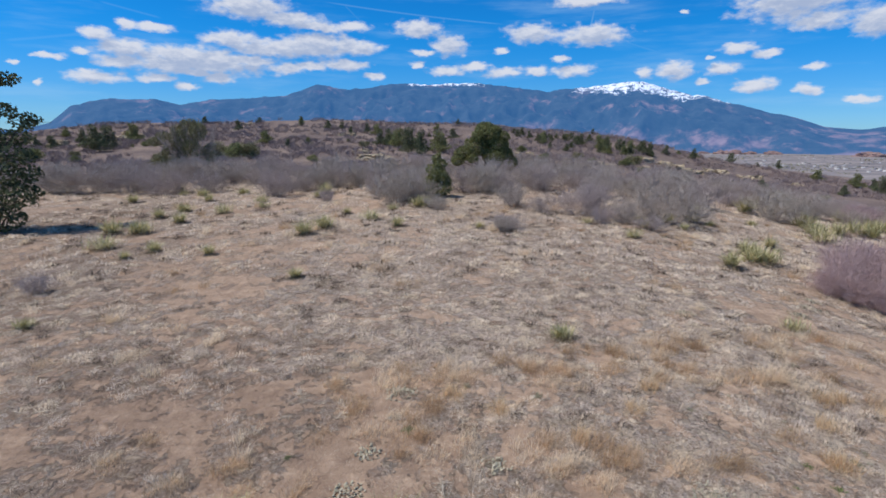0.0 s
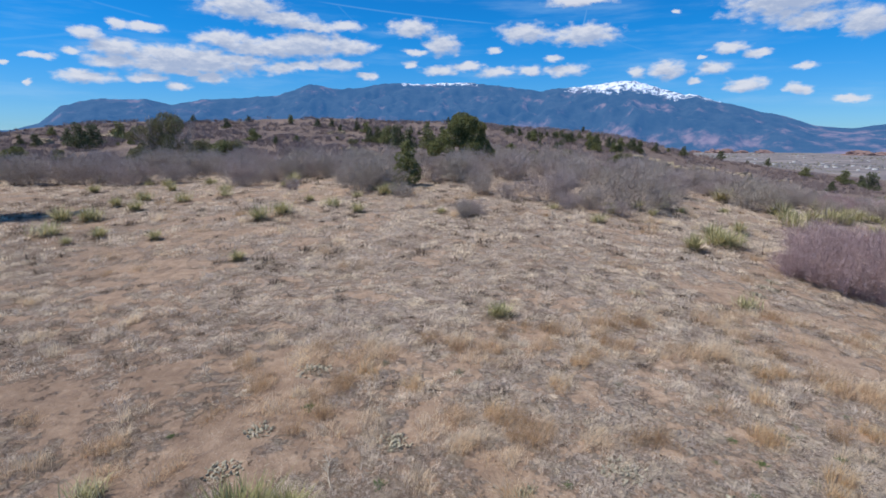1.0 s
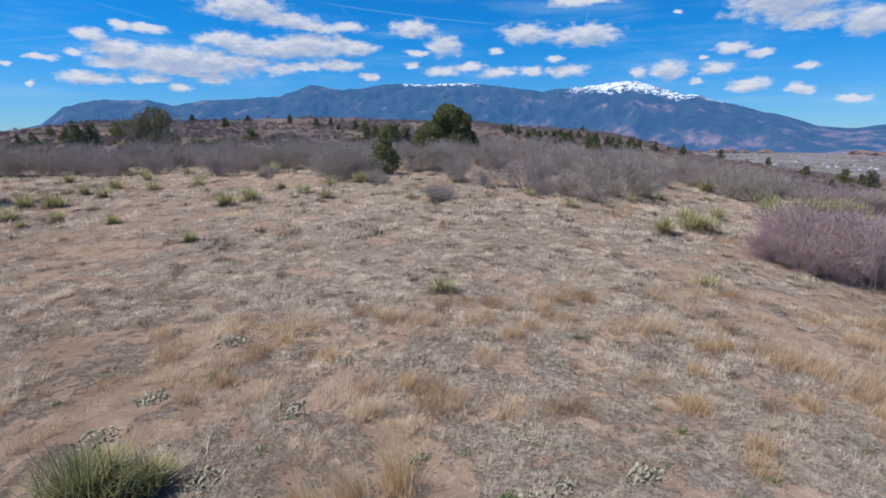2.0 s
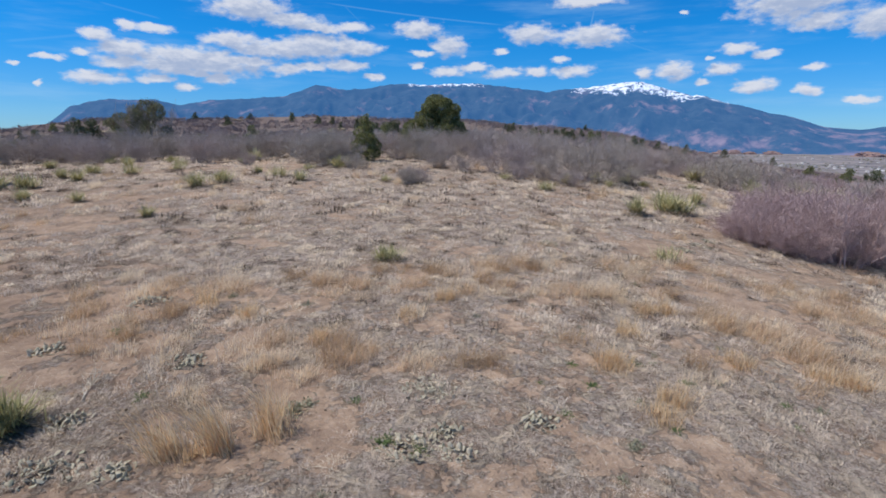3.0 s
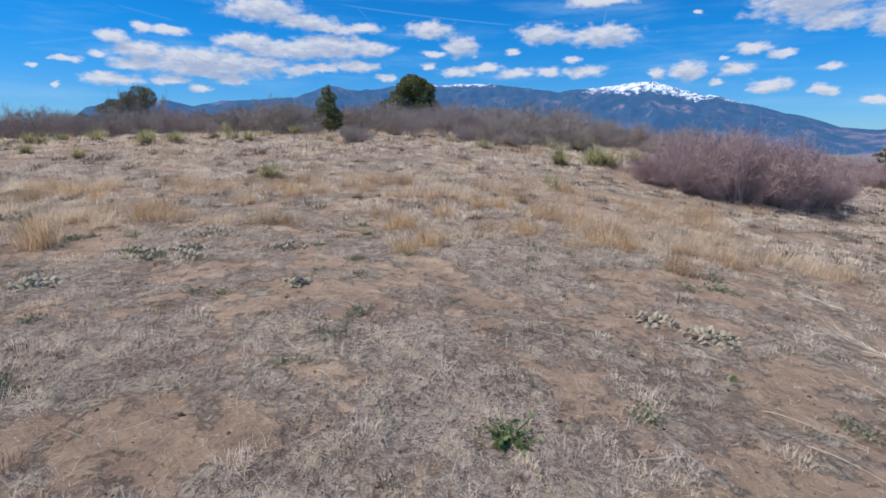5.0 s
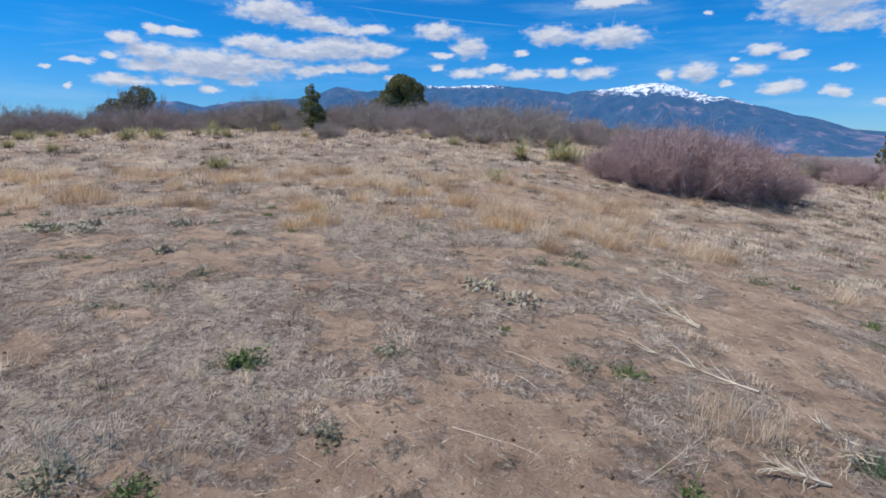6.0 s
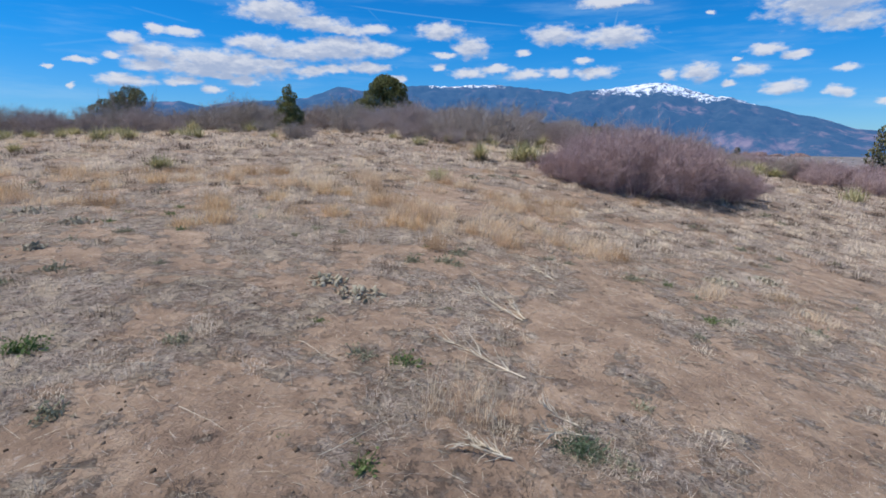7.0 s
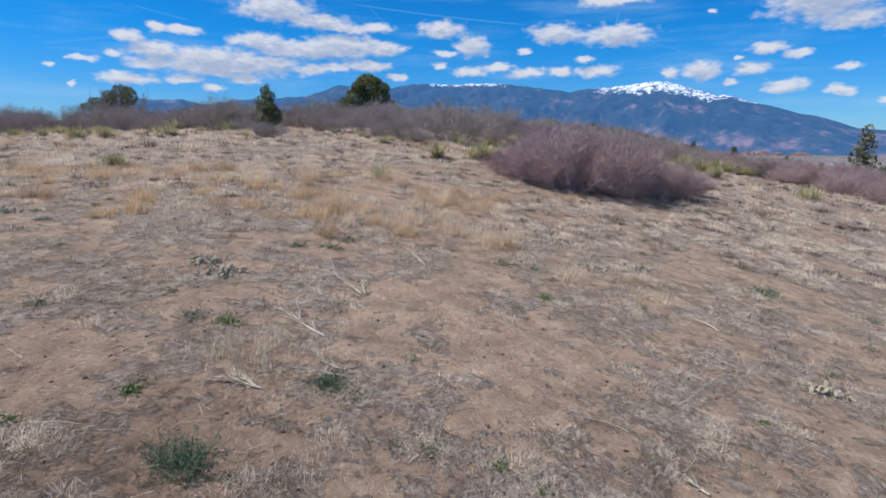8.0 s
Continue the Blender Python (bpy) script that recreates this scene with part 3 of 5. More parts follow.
ground = new("ground", mesh_of("ground", gv, gf[:, ::-1], EARTH, {"mat": cover(gv[:, 0], gv[:, 1]), "brown_tone": brown_tone(gv[:, 0], gv[:, 1])}))
tagged(ground, "dry hilltop meadow of bare tan soil falling to a wide plain", "ground", kind="structure")

# ---- mountain range ----
CREST_AZ = (-75, -45, -37.4, -35.5, -33.8, -30.9, -27.5, -25.3, -22.6, -16, -12.2, -9.9, -7.6, -4.7, 4.9, 8, 11.5, 13.5, 17, 18.8, 20.5, 21.8, 24.4, 26.2, 29.1, 33.4, 36, 38.6, 41, 60, 75)
CREST_EL = (0.3, 0.3, 0.6, 1.2, 2.7, 3.4, 3.5, 3.1, 3.7, 4.1, 5.4, 5.0, 5.1, 5.6, 5.7, 5.3, 4.8, 5.1, 5.35, 5.65, 5.65, 5.2, 4.4, 4.15, 3.25, 2.1, 1.2, 1.0, 1.3, 1.0, 0.6)



def mountain_range():
    far = 4200.0
    az = np.arange(-75, 75.01, 0.21)
    rr = np.linspace(3150, 4650, 72)
    a, r = np.meshgrid(az, rr)
    x, y = r * np.sin(np.radians(a)), r * np.cos(np.radians(a))
    crest = far * np.tan(np.radians(np.interp(a, CREST_AZ, CREST_EL))) + 5
    crest = crest + 16 * (fbm(a / 1.1, a * 0 + 3, 44, 4) - 0.5) * np.clip(crest / 200, 0.2, 1)
    crest = crest + 15 * (fbm(a / 0.45, a * 0 + 7, 47, 4) - 0.5) * np.clip(crest / 250, 0.2, 1)
    u = np.clip((r - 3200) / (far - 3200), 0, 1)
    shape = 0.30 * smooth(0.0, 0.35, u) + 0.70 * u ** 1.7
    spurs = 1 - np.abs(2 * fbm(x / 330, y / 330, 51, 5) - 1)
    spurs2 = 1 - np.abs(2 * fbm(x / 120, y / 120, 61, 4) - 1)
    cut = (spurs - 0.75) * 0.9 + (spurs2 - 0.75) * 0.35
    z = -70 + (crest + 70) * np.clip(shape + cut * u * (1 - u) * 1.9, 0, 1.0 - 0.03 * (u < 0.98))
    z = np.where(r > far, crest - (r - far) * 0.6, z)
    el = np.degrees(np.arctan2(z, r))
    line = 1.1 * (fbm(a / 0.55, r / 70, 77, 4) - 0.5) + np.interp(a, (-4.5, -3, 4.8, 6.3, 12.5, 13.6, 17, 21.5, 24.3, 26, 28.8, 30.5), (6.5, 5.32, 5.42, 6.5, 6.0, 4.95, 4.5, 4.45, 3.75, 3.85, 3.15, 4.2))
    snow = 0.46 * smooth(-0.35, 0.25, el - line) + 0.10 * smooth(0.25, 0.9, el - line)
    n = len(az)
    i, j = np.meshgrid(np.arange(len(rr) - 1), np.arange(n - 1), indexing="ij")
    f = np.stack([i * n + j, i * n + j + 1, (i + 1) * n + j + 1, (i + 1) * n + j], -1).reshape(-1, 4)
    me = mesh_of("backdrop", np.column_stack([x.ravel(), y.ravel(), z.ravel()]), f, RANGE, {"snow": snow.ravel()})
    tagged(new("backdrop", me), "distant forested mountain range in glowing blue haze with snow on its summits", "mountain", kind="structure")


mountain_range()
# ---- trees ----
juniper = leafy_tree("juniper_tree", 11,
                     [(0.15, 0, 2.85, 0.95, 0.95, 0.8), (0.75, -0.1, 2.2, 0.95, 0.95, 0.75), (-0.65, 0, 2.1, 0.9, 0.9, 0.7), (-1.55, 0.1, 1.6, 0.7, 0.7, 0.5), (1.45, 0.2, 1.55, 0.65, 0.75, 0.6), (0.05, 0.3, 3.35, 0.65, 0.65, 0.45),
                      (0.5, -0.6, 1.4, 0.85, 0.7, 0.55), (-0.6, -0.4, 2.8, 0.5, 0.55, 0.45), (1.1, -0.5, 2.75, 0.5, 0.5, 0.42), (-2.0, 0, 1.15, 0.5, 0.6, 0.42), (1.9, 0.1, 1.0, 0.5, 0.6, 0.55), (1.3, -0.3, 0.7, 0.6, 0.6, 0.5),
                      (-1.1, -0.5, 1.3, 0.45, 0.5, 0.35), (0.65, -0.4, 3.2, 0.42, 0.4, 0.32), (-0.35, 0.2, 3.3, 0.4, 0.4, 0.3)],
                     (2.6, 0.17), JUNIPER, 0.06, 520, "round dark green juniper tree among bare grey shrubs", "tree")
juniper.matrix_basis = stand(4.1, 40.8, 10, 1.04)
conifer = leafy_tree("young_juniper", 12, [(0, 0, 0.45, 0.62, 0.62, 0.42), (-0.2, 0, 0.75, 0.42, 0.45, 0.35), (0.2, 0.1, 0.8, 0.42, 0.4, 0.35), (0.05, -0.1, 1.1, 0.42, 0.42, 0.35), (-0.08, 0, 1.4, 0.40, 0.38, 0.3), (0.09, 0, 1.68, 0.30, 0.3, 0.26), (-0.04, 0, 1.92, 0.21, 0.21, 0.24), (0.06, 0, 2.12, 0.10, 0.1, 0.14)],
                     (1.6, 0.07), JUNIPER, 0.045, 520, "small cone-shaped green juniper in the scrub", "tree", limb_r=0.02)
conifer.matrix_basis = stand(0.6, 29.4, 0, 1.0) @ Matrix.Diagonal((1.3, 1.3, 1.05, 1))
pinyon = leafy_tree("pinyon_pine", 13,
                    [(-2.5, 0, 2.55, 0.7, 0.6, 0.24), (-1.9, 0.2, 2.85, 0.6, 0.6, 0.24), (-1.35, 0, 2.5, 0.5, 0.6, 0.35), (-0.7, 0.2, 3.1, 0.5, 0.6, 0.35), (-0.3, -0.2, 2.7, 0.8, 0.8, 0.55), (0.3, 0.3, 3.35, 0.75, 0.7, 0.4),
                     (1.1, 0, 3.1, 0.7, 0.8, 0.5), (0.6, -0.3, 2.2, 0.9, 0.8, 0.5), (-1.1, 0, 1.9, 0.9, 0.8, 0.6), (-2.3, 0.1, 1.3, 0.8, 0.8, 0.6), (-1.5, -0.2, 1.0, 0.9, 0.8, 0.6), (-0.4, 0, 1.2, 0.9, 0.8, 0.6), (1.7, 0.2, 1.9, 0.6, 0.6, 0.6)],
                    (3.0, 0.16), PINYON, 0.05, 430, "open half-bare grey-green pinyon pine above bare shrubs", "tree", limb_r=0.06)
pinyon.matrix_basis = stand(-25.0, 56.4, 0, 1.0) @ Matrix.Diagonal((1.25, 1.25, 1.98, 1))
pinyon_rng = np.random.default_rng(18)
bare_rows = [(a + np.array((0.5, 0, 1.5)), c + np.array((0.5, 0, 1.5)), r0, r1) for a, c, r0, r1 in sum(shrub_frame(pinyon_rng, 18, 2.3, 3.2, 14, 7, 1.8), [])]
part("bare_branchwork", stick_mesh("bare_branchwork", bare_rows, GREY_TWIG, 3), pinyon, "dead grey leafless branches")
pinyon_b = leafy_tree("pinyon_pine", 14,
                      [(0, 0, 2.9, 1.0, 1.0, 0.8), (-0.8, 0.2, 2.2, 1.0, 0.9, 0.8), (0.9, 0, 2.0, 1.0, 1.0, 0.8), (0, -0.3, 1.3, 1.6, 1.2, 0.8)],
                      (2.4, 0.14), PINYON, 0.055, 420, "dense olive-green pinyon pine at the meadow's edge", "tree")
pinyon_b.matrix_basis = stand(-29.5, 60.5, 0, 1.35)
ponderosa = leafy_tree("ponderosa_pine", 15,
                       [(0.2, 0, 7.2, 0.8, 0.8, 0.55), (1.1, 0.2, 6.2, 0.75, 0.6, 0.3), (-0.9, 0, 6.3, 0.8, 0.7, 0.4), (0.9, -0.4, 5.0, 1.0, 0.8, 0.35), (1.75, 0.3, 4.6, 0.65, 0.5, 0.35),
                        (-1.2, 0.1, 4.9, 0.9, 0.8, 0.4), (0.6, 0.5, 3.9, 1.2, 0.9, 0.4), (1.3, -0.2, 3.2, 0.95, 0.8, 0.45), (-1.3, 0.2, 3.4, 1.0, 0.9, 0.45), (0.9, 0.2, 2.4, 1.2, 1.0, 0.5),
                        (1.4, -0.2, 1.6, 0.9, 0.9, 0.5), (-0.9, 0, 2.0, 1.1, 1.0, 0.5), (0.6, 0.1, 0.7, 0.7, 0.7, 0.6)],
                       (7.0, 0.2), PINE, 0.11, 75, "tall dark ponderosa pine with open tufted branches", "tree", limb_r=0.05)
ponderosa.matrix_basis = stand(-17.9, 23.6, 0, 1.0)

RIDGE_PINES_WEST = [(-93.4, 149.1, 11.5), (-95.9, 159.0, 10.3), (-111.4, 171.9, 7.2), (-98.3, 177.2, 8.7), (-99.9, 235.9, 5.2), (-78.0, 240.7, 3.3), (-76.0, 209.2, 4.8), (-53.2, 169.6, 4.7),
                    (-56.3, 226.9, 2.8), (-113.3, 160.7, 6.1), (-121.6, 165.8, 5.5), (-131.0, 193.4, 4.8), (-43.6, 219.5, 4.5), (-38.3, 222.2, 3.9), (-25.9, 204.4, 4.6), (-21.7, 199.4, 4.7),
                    (-14.7, 169.8, 6.2), (-7.4, 146.2, 7.8), (-3.7, 141.2, 7.5), (0.9, 151.2, 6.8), (9.6, 240.0, 3.4), (6.0, 195.6, 4.4), (-43.5, 160.0, 3.2), (-11.3, 163.7, 6.6), (-17.5, 172.0, 5.2)]
RIDGE_JUNIPERS = [(-98.9, 133.6, 4.5), (-51.7, 128.7, 5.0), (-46.7, 126.2, 5.5), (-43.4, 127.9, 4.9), (31.0, 153.3, 2.8), (42.8, 161.6, 3.2), (27.3, 171.0, 3.1), (32.2, 132.1, 2.7),
                  (53.0, 135.1, 3.9), (60.4, 163.5, 4.3), (55.2, 155.6, 3.5), (-21.8, 165.3, 2.8), (44.8, 154.9, 2.1), (45.4, 141.0, 1.6)]
RIDGE_PINES_EAST = [(31.7, 211.6, 3.9), (36.2, 209.3, 4.1), (40.9, 208.3, 3.9), (44.4, 207.3, 3.4), (52.7, 201.8, 4.7), (71.4, 246.1, 3.6), (62.6, 202.2, 3.8), (54.2, 201.2, 5.6), (63.5, 199.5, 5.6),
                    (65.9, 193.3, 5.9), (71.8, 198.3, 5.6), (77.0, 200.2, 6.4), (79.9, 199.8, 5.7), (89.5, 208.4, 5.1), (98.0, 216.5, 2.3), (102.9, 213.3, 5.3), (127.8, 230.5, 5.4), (170.7, 264.5, 5.7),
                    (141.3, 177.3, 6.1), (113.1, 145.8, 4.1), (134.6, 158.6, 7.4), (146.3, 176.1, 4.7), (141.4, 196.2, 5.2), (135.1, 223.4, 2.2)]


def far_pine(seed, mat, narrow, label):
    """A small pine, one unit tall, with uneven tiers of boughs."""
    rng = np.random.default_rng(seed)
    lobes = []
    for k in range(9):
        u = k / 8
        a, r = rng.uniform(0, 2 * np.pi), narrow * rng.uniform(0.25, 0.6) * (1 - 0.8 * u)
        w = narrow * (0.80 - 0.45 * u) * rng.uniform(0.75, 1.2)
        lobes.append((r * math.cos(a), r * math.sin(a), 0.17 + 0.72 * u, w, w, 0.115))
    return leafy_tree("ridge_pine", seed, lobes, (0.85, 0.026), mat, 0.034, 520, label, "tree", "pines on the ridge", limb_r=0.008)


def far_juniper(seed, mat):
    """A round bushy juniper, one unit tall."""
    rng = np.random.default_rng(seed)
    lobes = [(rng.uniform(-0.38, 0.38), rng.uniform(-0.3, 0.3), rng.uniform(0.22, 0.7), rng.uniform(0.2, 0.34), rng.uniform(0.2, 0.34), rng.uniform(0.17, 0.28)) for _ in range(9)]
    return leafy_tree("ridge_juniper", seed, lobes, (0.5, 0.05), mat, 0.04, 420, "bushy olive-green juniper on the brushy slope", "tree", "junipers on the slope", limb_r=0.012)


rng = np.random.default_rng(5)
PINE_LABEL = "dark green pine on the brushy ridge"
far_kinds = [far_pine(21, PINE, 0.48, PINE_LABEL), far_pine(22, PINE, 0.58, PINE_LABEL), far_pine(23, PINE, 0.42, PINE_LABEL), far_pine(24, JUNIPER, 0.60, "olive-green pine on the brushy ridge")]
spots = [(x, y, (0.66 if x < -85 else 0.9) * h) for x, y, h in RIDGE_PINES_WEST] + [(x, y, 0.8 * h) for x, y, h in RIDGE_PINES_EAST]
for k in range(34):
    a, r = radians(rng.uniform(8, 22)), rng.uniform(190, 225)
    spots.append((r * math.sin(a), r * math.cos(a), rng.uniform(2.0, 3.8)))
for k in range(14):
    a, r = radians(rng.uniform(-44, 44)), rng.uniform(130, 255)
    spots.append((r * math.sin(a), r * math.cos(a), rng.uniform(1.6, 3.4)))
for k, kind in enumerate(far_kinds):
    put_copies(kind, spots[k::4], rng)
bushes = list(RIDGE_JUNIPERS)
for k in range(26):
    a, r = radians(rng.uniform(-42, 40)), rng.uniform(95, 200)
    bushes.append((r * math.sin(a), r * math.cos(a), rng.uniform(1.2, 2.4)))
for k, kind in enumerate([far_juniper(25, JUNIPER), far_juniper(26, PINYON)]):
    put_copies(kind, bushes[k::2], rng)
edge_tree = far_pine(27, PINYON, 0.40, "olive-green pine standing beyond the purple thicket")
edge_tree.matrix_basis = stand(56.0, 61.5, 40, 1.0) @ Matrix.Diagonal((5.2, 5.2, 8.8, 1))

# ---- bare shrubs ----
OAK_LABEL = "bare grey scrub oak with dense fine twigs"
oaks = [shrub(31, 1.8, 2.2, GREY_TWIG, OAK_LABEL, "bare scrub oaks"), shrub(32, 1.8, 1.8, GREY_TWIG, OAK_LABEL, "bare scrub oaks"),
        shrub(33, 1.8, 2.8, GREY_TWIG, OAK_LABEL, "bare scrub oaks", stems=38), shrub(34, 1.8, 2.0, GREY_TWIG, OAK_LABEL, "bare scrub oaks", stems=28)]
OAK_FRONT = [(-21.18, 35.34, 1.25), (-23.41, 35.29, 1.2), (-22.02, 40.07, 1.0), (-13.3, 37.2, 1.1), (-14.0, 42.32, 0.85), (-8.6, 31.21, 0.95),
             (-7.75, 33.41, 0.7), (-6.35, 37.37, 1.2), (-1.53, 27.71, 1.05), (-2.65, 30.72, 0.95), (-0.44, 28.33, 0.8), (2.26, 31.17, 0.95), (3.48, 35.29, 0.85),
             (4.17, 26.72, 0.7), (3.35, 22.19, 0.4), (6.87, 34.15, 0.9), (7.01, 25.05, 0.92), (8.58, 23.83, 0.62), (10.85, 25.31, 1.15), (9.73, 30.49, 1.0),
             (18.7, 37.0, 1.1), (13.7, 34.99, 1.0), (19.35, 30.9, 1.1), (7.99, 26.51, 0.8)]
OAK_SMALL = [(3.19, 21.76, 0.4), (7.42, 23.52, 0.45), (9.17, 22.87, 0.4), (5.34, 25.27, 0.5), (-10.44, 15.84, 0.36), (-5.1, 28.94, 0.4), (0.43, 26.16, 0.42),
             (12.59, 26.13, 0.5)]
rng = np.random.default_rng(6)
spots, back = OAK_FRONT + OAK_SMALL, []
taken = [(4.1, 40.8, 2.6), (0.6, 29.4, 1.0), (-25, 56.4, 1.8), (-29.5, 60.5, 1.5), (-17, 23.4, 4)] + [(x, y, 1.0 * s) for x, y, s in OAK_FRONT]
tries = 0
while len(spots) < 165 and tries < 14000:
    tries += 1
    x, y = rng.uniform(-42, 34), rng.uniform(26.5, 46)
    edge = 29.0 + 0.10 * max(x, 0) + 1.3 * math.sin(x * 0.45) + (3.5 if x < -9 else 0) + (1.5 if x < -24 else 0)
    if y < edge or any((x - a) ** 2 + (y - b) ** 2 < c * c for a, b, c in taken):
        continue
    size = rng.uniform(0.42, 1.12) * (1.2 if x < -12 else 1.0)
    spots.append((x, y, size))
    taken.append((x, y, 0.85 * size))
while len(back) < 115:
    x, y = rng.uniform(-62, 62), rng.uniform(44, 92)
    if abs(x) < y * 0.95 and (x + 25) ** 2 + (y - 56.4) ** 2 > 5:
        back.append((x, y, rng.uniform(0.7, 1.15)))
for k, kind in enumerate(oaks):
    put_copies(kind, spots[k::4], rng)
sparse = [shrub(35, 1.8, 2.6, GREY_TWIG, OAK_LABEL, "bare scrub oaks", stems=20, children=12, twigs=9, thick=1.15), shrub(36, 1.8, 2.2, GREY_TWIG, OAK_LABEL, "bare scrub oaks", stems=20, children=12, twigs=9, thick=1.15)]
for k, kind in enumerate(sparse):
    put_copies(kind, back[k::2], rng)

PURPLE_LABEL = "dense purple-brown bare thicket shrub"
purple = [shrub(41, 1.62, 2.0, PURPLE_TWIG, PURPLE_LABEL, "purple thicket", stems=44, children=20, twigs=14, thick=0.46, name="thicket_shrub"),
          shrub(42, 1.55, 1.7, PURPLE_TWIG, PURPLE_LABEL, "purple thicket", stems=38, children=20, twigs=14, thick=0.46, name="thicket_shrub"),
          shrub(45, 1.62, 1.5, PURPLE_TWIG, PURPLE_LABEL, "purple thicket", stems=32, children=20, twigs=14, thick=0.46, name="thicket_shrub")]
THICKET = [(12.5, 16.9, 0.58), (13.15, 15.75, 0.88), (14.2, 15.15, 1.2), (15.7, 15.85, 1.12), (17.6, 17.3, 0.8), (19.1, 18.7, 0.5), (13.6, 16.9, 1.0), (14.9, 16.6, 1.32), (16.5, 17.3, 0.95),
           (14.4, 17.9, 1.15), (15.7, 18.3, 1.02), (17.3, 18.6, 0.7), (12.9, 16.3, 0.7), (13.6, 15.35, 0.75), (16.6, 16.5, 0.75), (18.3, 17.9, 0.55)]
THICKET_FAR = [(27.02, 34.11, 0.8), (28.5, 36, 1.0), (29.39, 33.34, 1.0), (29.72, 33.91, 1.1), (30.83, 32.02, 1.1), (31.15, 32.55, 1.1), (29.55, 30.99, 0.8),
               (30.98, 29.34, 0.9), (33.06, 30.8, 1.1), (36.31, 34.3, 1.1), (32.44, 27.63, 0.9), (24.0, 36.0, 0.8), (26.0, 38.5, 1.0), (36.51, 36.97, 1.2),
               (35.11, 29.46, 1.0)]
for k, kind in enumerate(purple):
    put_copies(kind, THICKET[k::3], rng)
purple_far = [shrub(43, 1.5, 2.3, PURPLE_TWIG, PURPLE_LABEL, "purple thicket", stems=40, children=16, twigs=12, thick=0.6, name="thicket_shrub"),
              shrub(44, 1.5, 2.0, PURPLE_TWIG, PURPLE_LABEL, "purple thicket", stems=36, children=16, twigs=12, thick=0.6, name="thicket_shrub")]
for k, kind in enumerate(purple_far):
    put_copies(kind, THICKET_FAR[k::2], rng)


# brush on the far slope
def slope_brush():
    rng = np.random.default_rng(61)
    a = np.radians(rng.uniform(-46, 46, 7000))
    r = np.sqrt(rng.uniform(62 ** 2, 262 ** 2, 7000))
    x, y = r * np.sin(a), r * np.cos(a)
    keep = fbm(x / 14, y / 14, 71, 3) > 0.38
    x, y = x[keep], y[keep]
    n = len(x)
    per = 32
    size = np.repeat(rng.uniform(0.7, 1.5, n), per)
    root = np.repeat(np.column_stack([x, y, height(x, y)]), per, 0)
    out = rng.normal(0, 0.45, (n * per, 2)) * size[:, None]
    foot = root + np.column_stack([out * 0.8, rng.uniform(0, 0.35, n * per) * size])
    tip = root + np.column_stack([out * 1.35, (0.5 + rng.uniform(0, 0.6, n * per)) * size])
    v, f = sticks(foot, tip, 0.055, 0.02, 1)
    tagged(new("slope_brush", mesh_of("slope_brush", v, f, SLOPE_TWIG)), "brown-purple leafless brush covering the far slope", "brush", kind="stuff")


SLOPE_TWIG = surface("slope_twigs", two_tone((0.23, 0.178, 0.172), (0.37, 0.295, 0.28), island, 0.1, 0.9), 0.9)
slope_brush()


# ---- yuccas ----
def yucca(seed, label, group="yuccas of the meadow", n=170, long=0.54, width=0.008, heart=0.03, tone_top=1.0):
    rng = np.random.default_rng(seed)
    ob = thing("yucca", label, "yucca", group)
    for name, count, lo, hi, size, mat, droop in (("rosette", n, 0.03, 1.0, long, YUCCA, 0.16), ("skirt", n * 2 // 3, 0.8, 1.55, long * 0.85, YUCCA_DRY, 0.34)):
        turn = rng.uniform(0, 2 * np.pi, count)
        tilt = lo + (hi - lo) * np.sqrt(rng.uniform(0, 1, count))
        s = size * rng.uniform(0.7, 1.1, count)
        out = np.stack([np.cos(turn), np.sin(turn)], 1)
        root = np.column_stack([rng.normal(0, heart, (count, 2)), np.zeros(count)])
        def at(u, dip):
            r = s * u * np.sin(tilt)
            return root + np.column_stack([out * r[:, None], 0.05 + s * u * np.cos(tilt) - dip * s * u * u * np.sin(tilt)])
        side = np.column_stack([-out[:, 1], out[:, 0], np.zeros(count)]) * width
        a, b, c = at(0.02, 0), at(0.5, droop), at(1.0, droop)
        up = np.array((0, 0, 0.004))
        v = np.stack([a - side * 0.8, a + side * 0.8, b + side + up, b - side + up, c + side * 0.12, c - side * 0.12], 1).reshape(-1, 3)
        v[:, 2] = np.maximum(v[:, 2], 0.012)
        k = np.arange(count)[:, None] * 6
        f = np.concatenate([k + np.array([[0, 1, 2, 3]]), k + np.array([[3, 2, 4, 5]])])
        part(name, mesh_of(name, v, f, mat, {"tone": np.repeat(tone_top * rng.uniform(0, 1, count), 6)}), ob, "" if name == "rosette" else "bleached drooping dry leaves")
    return ob


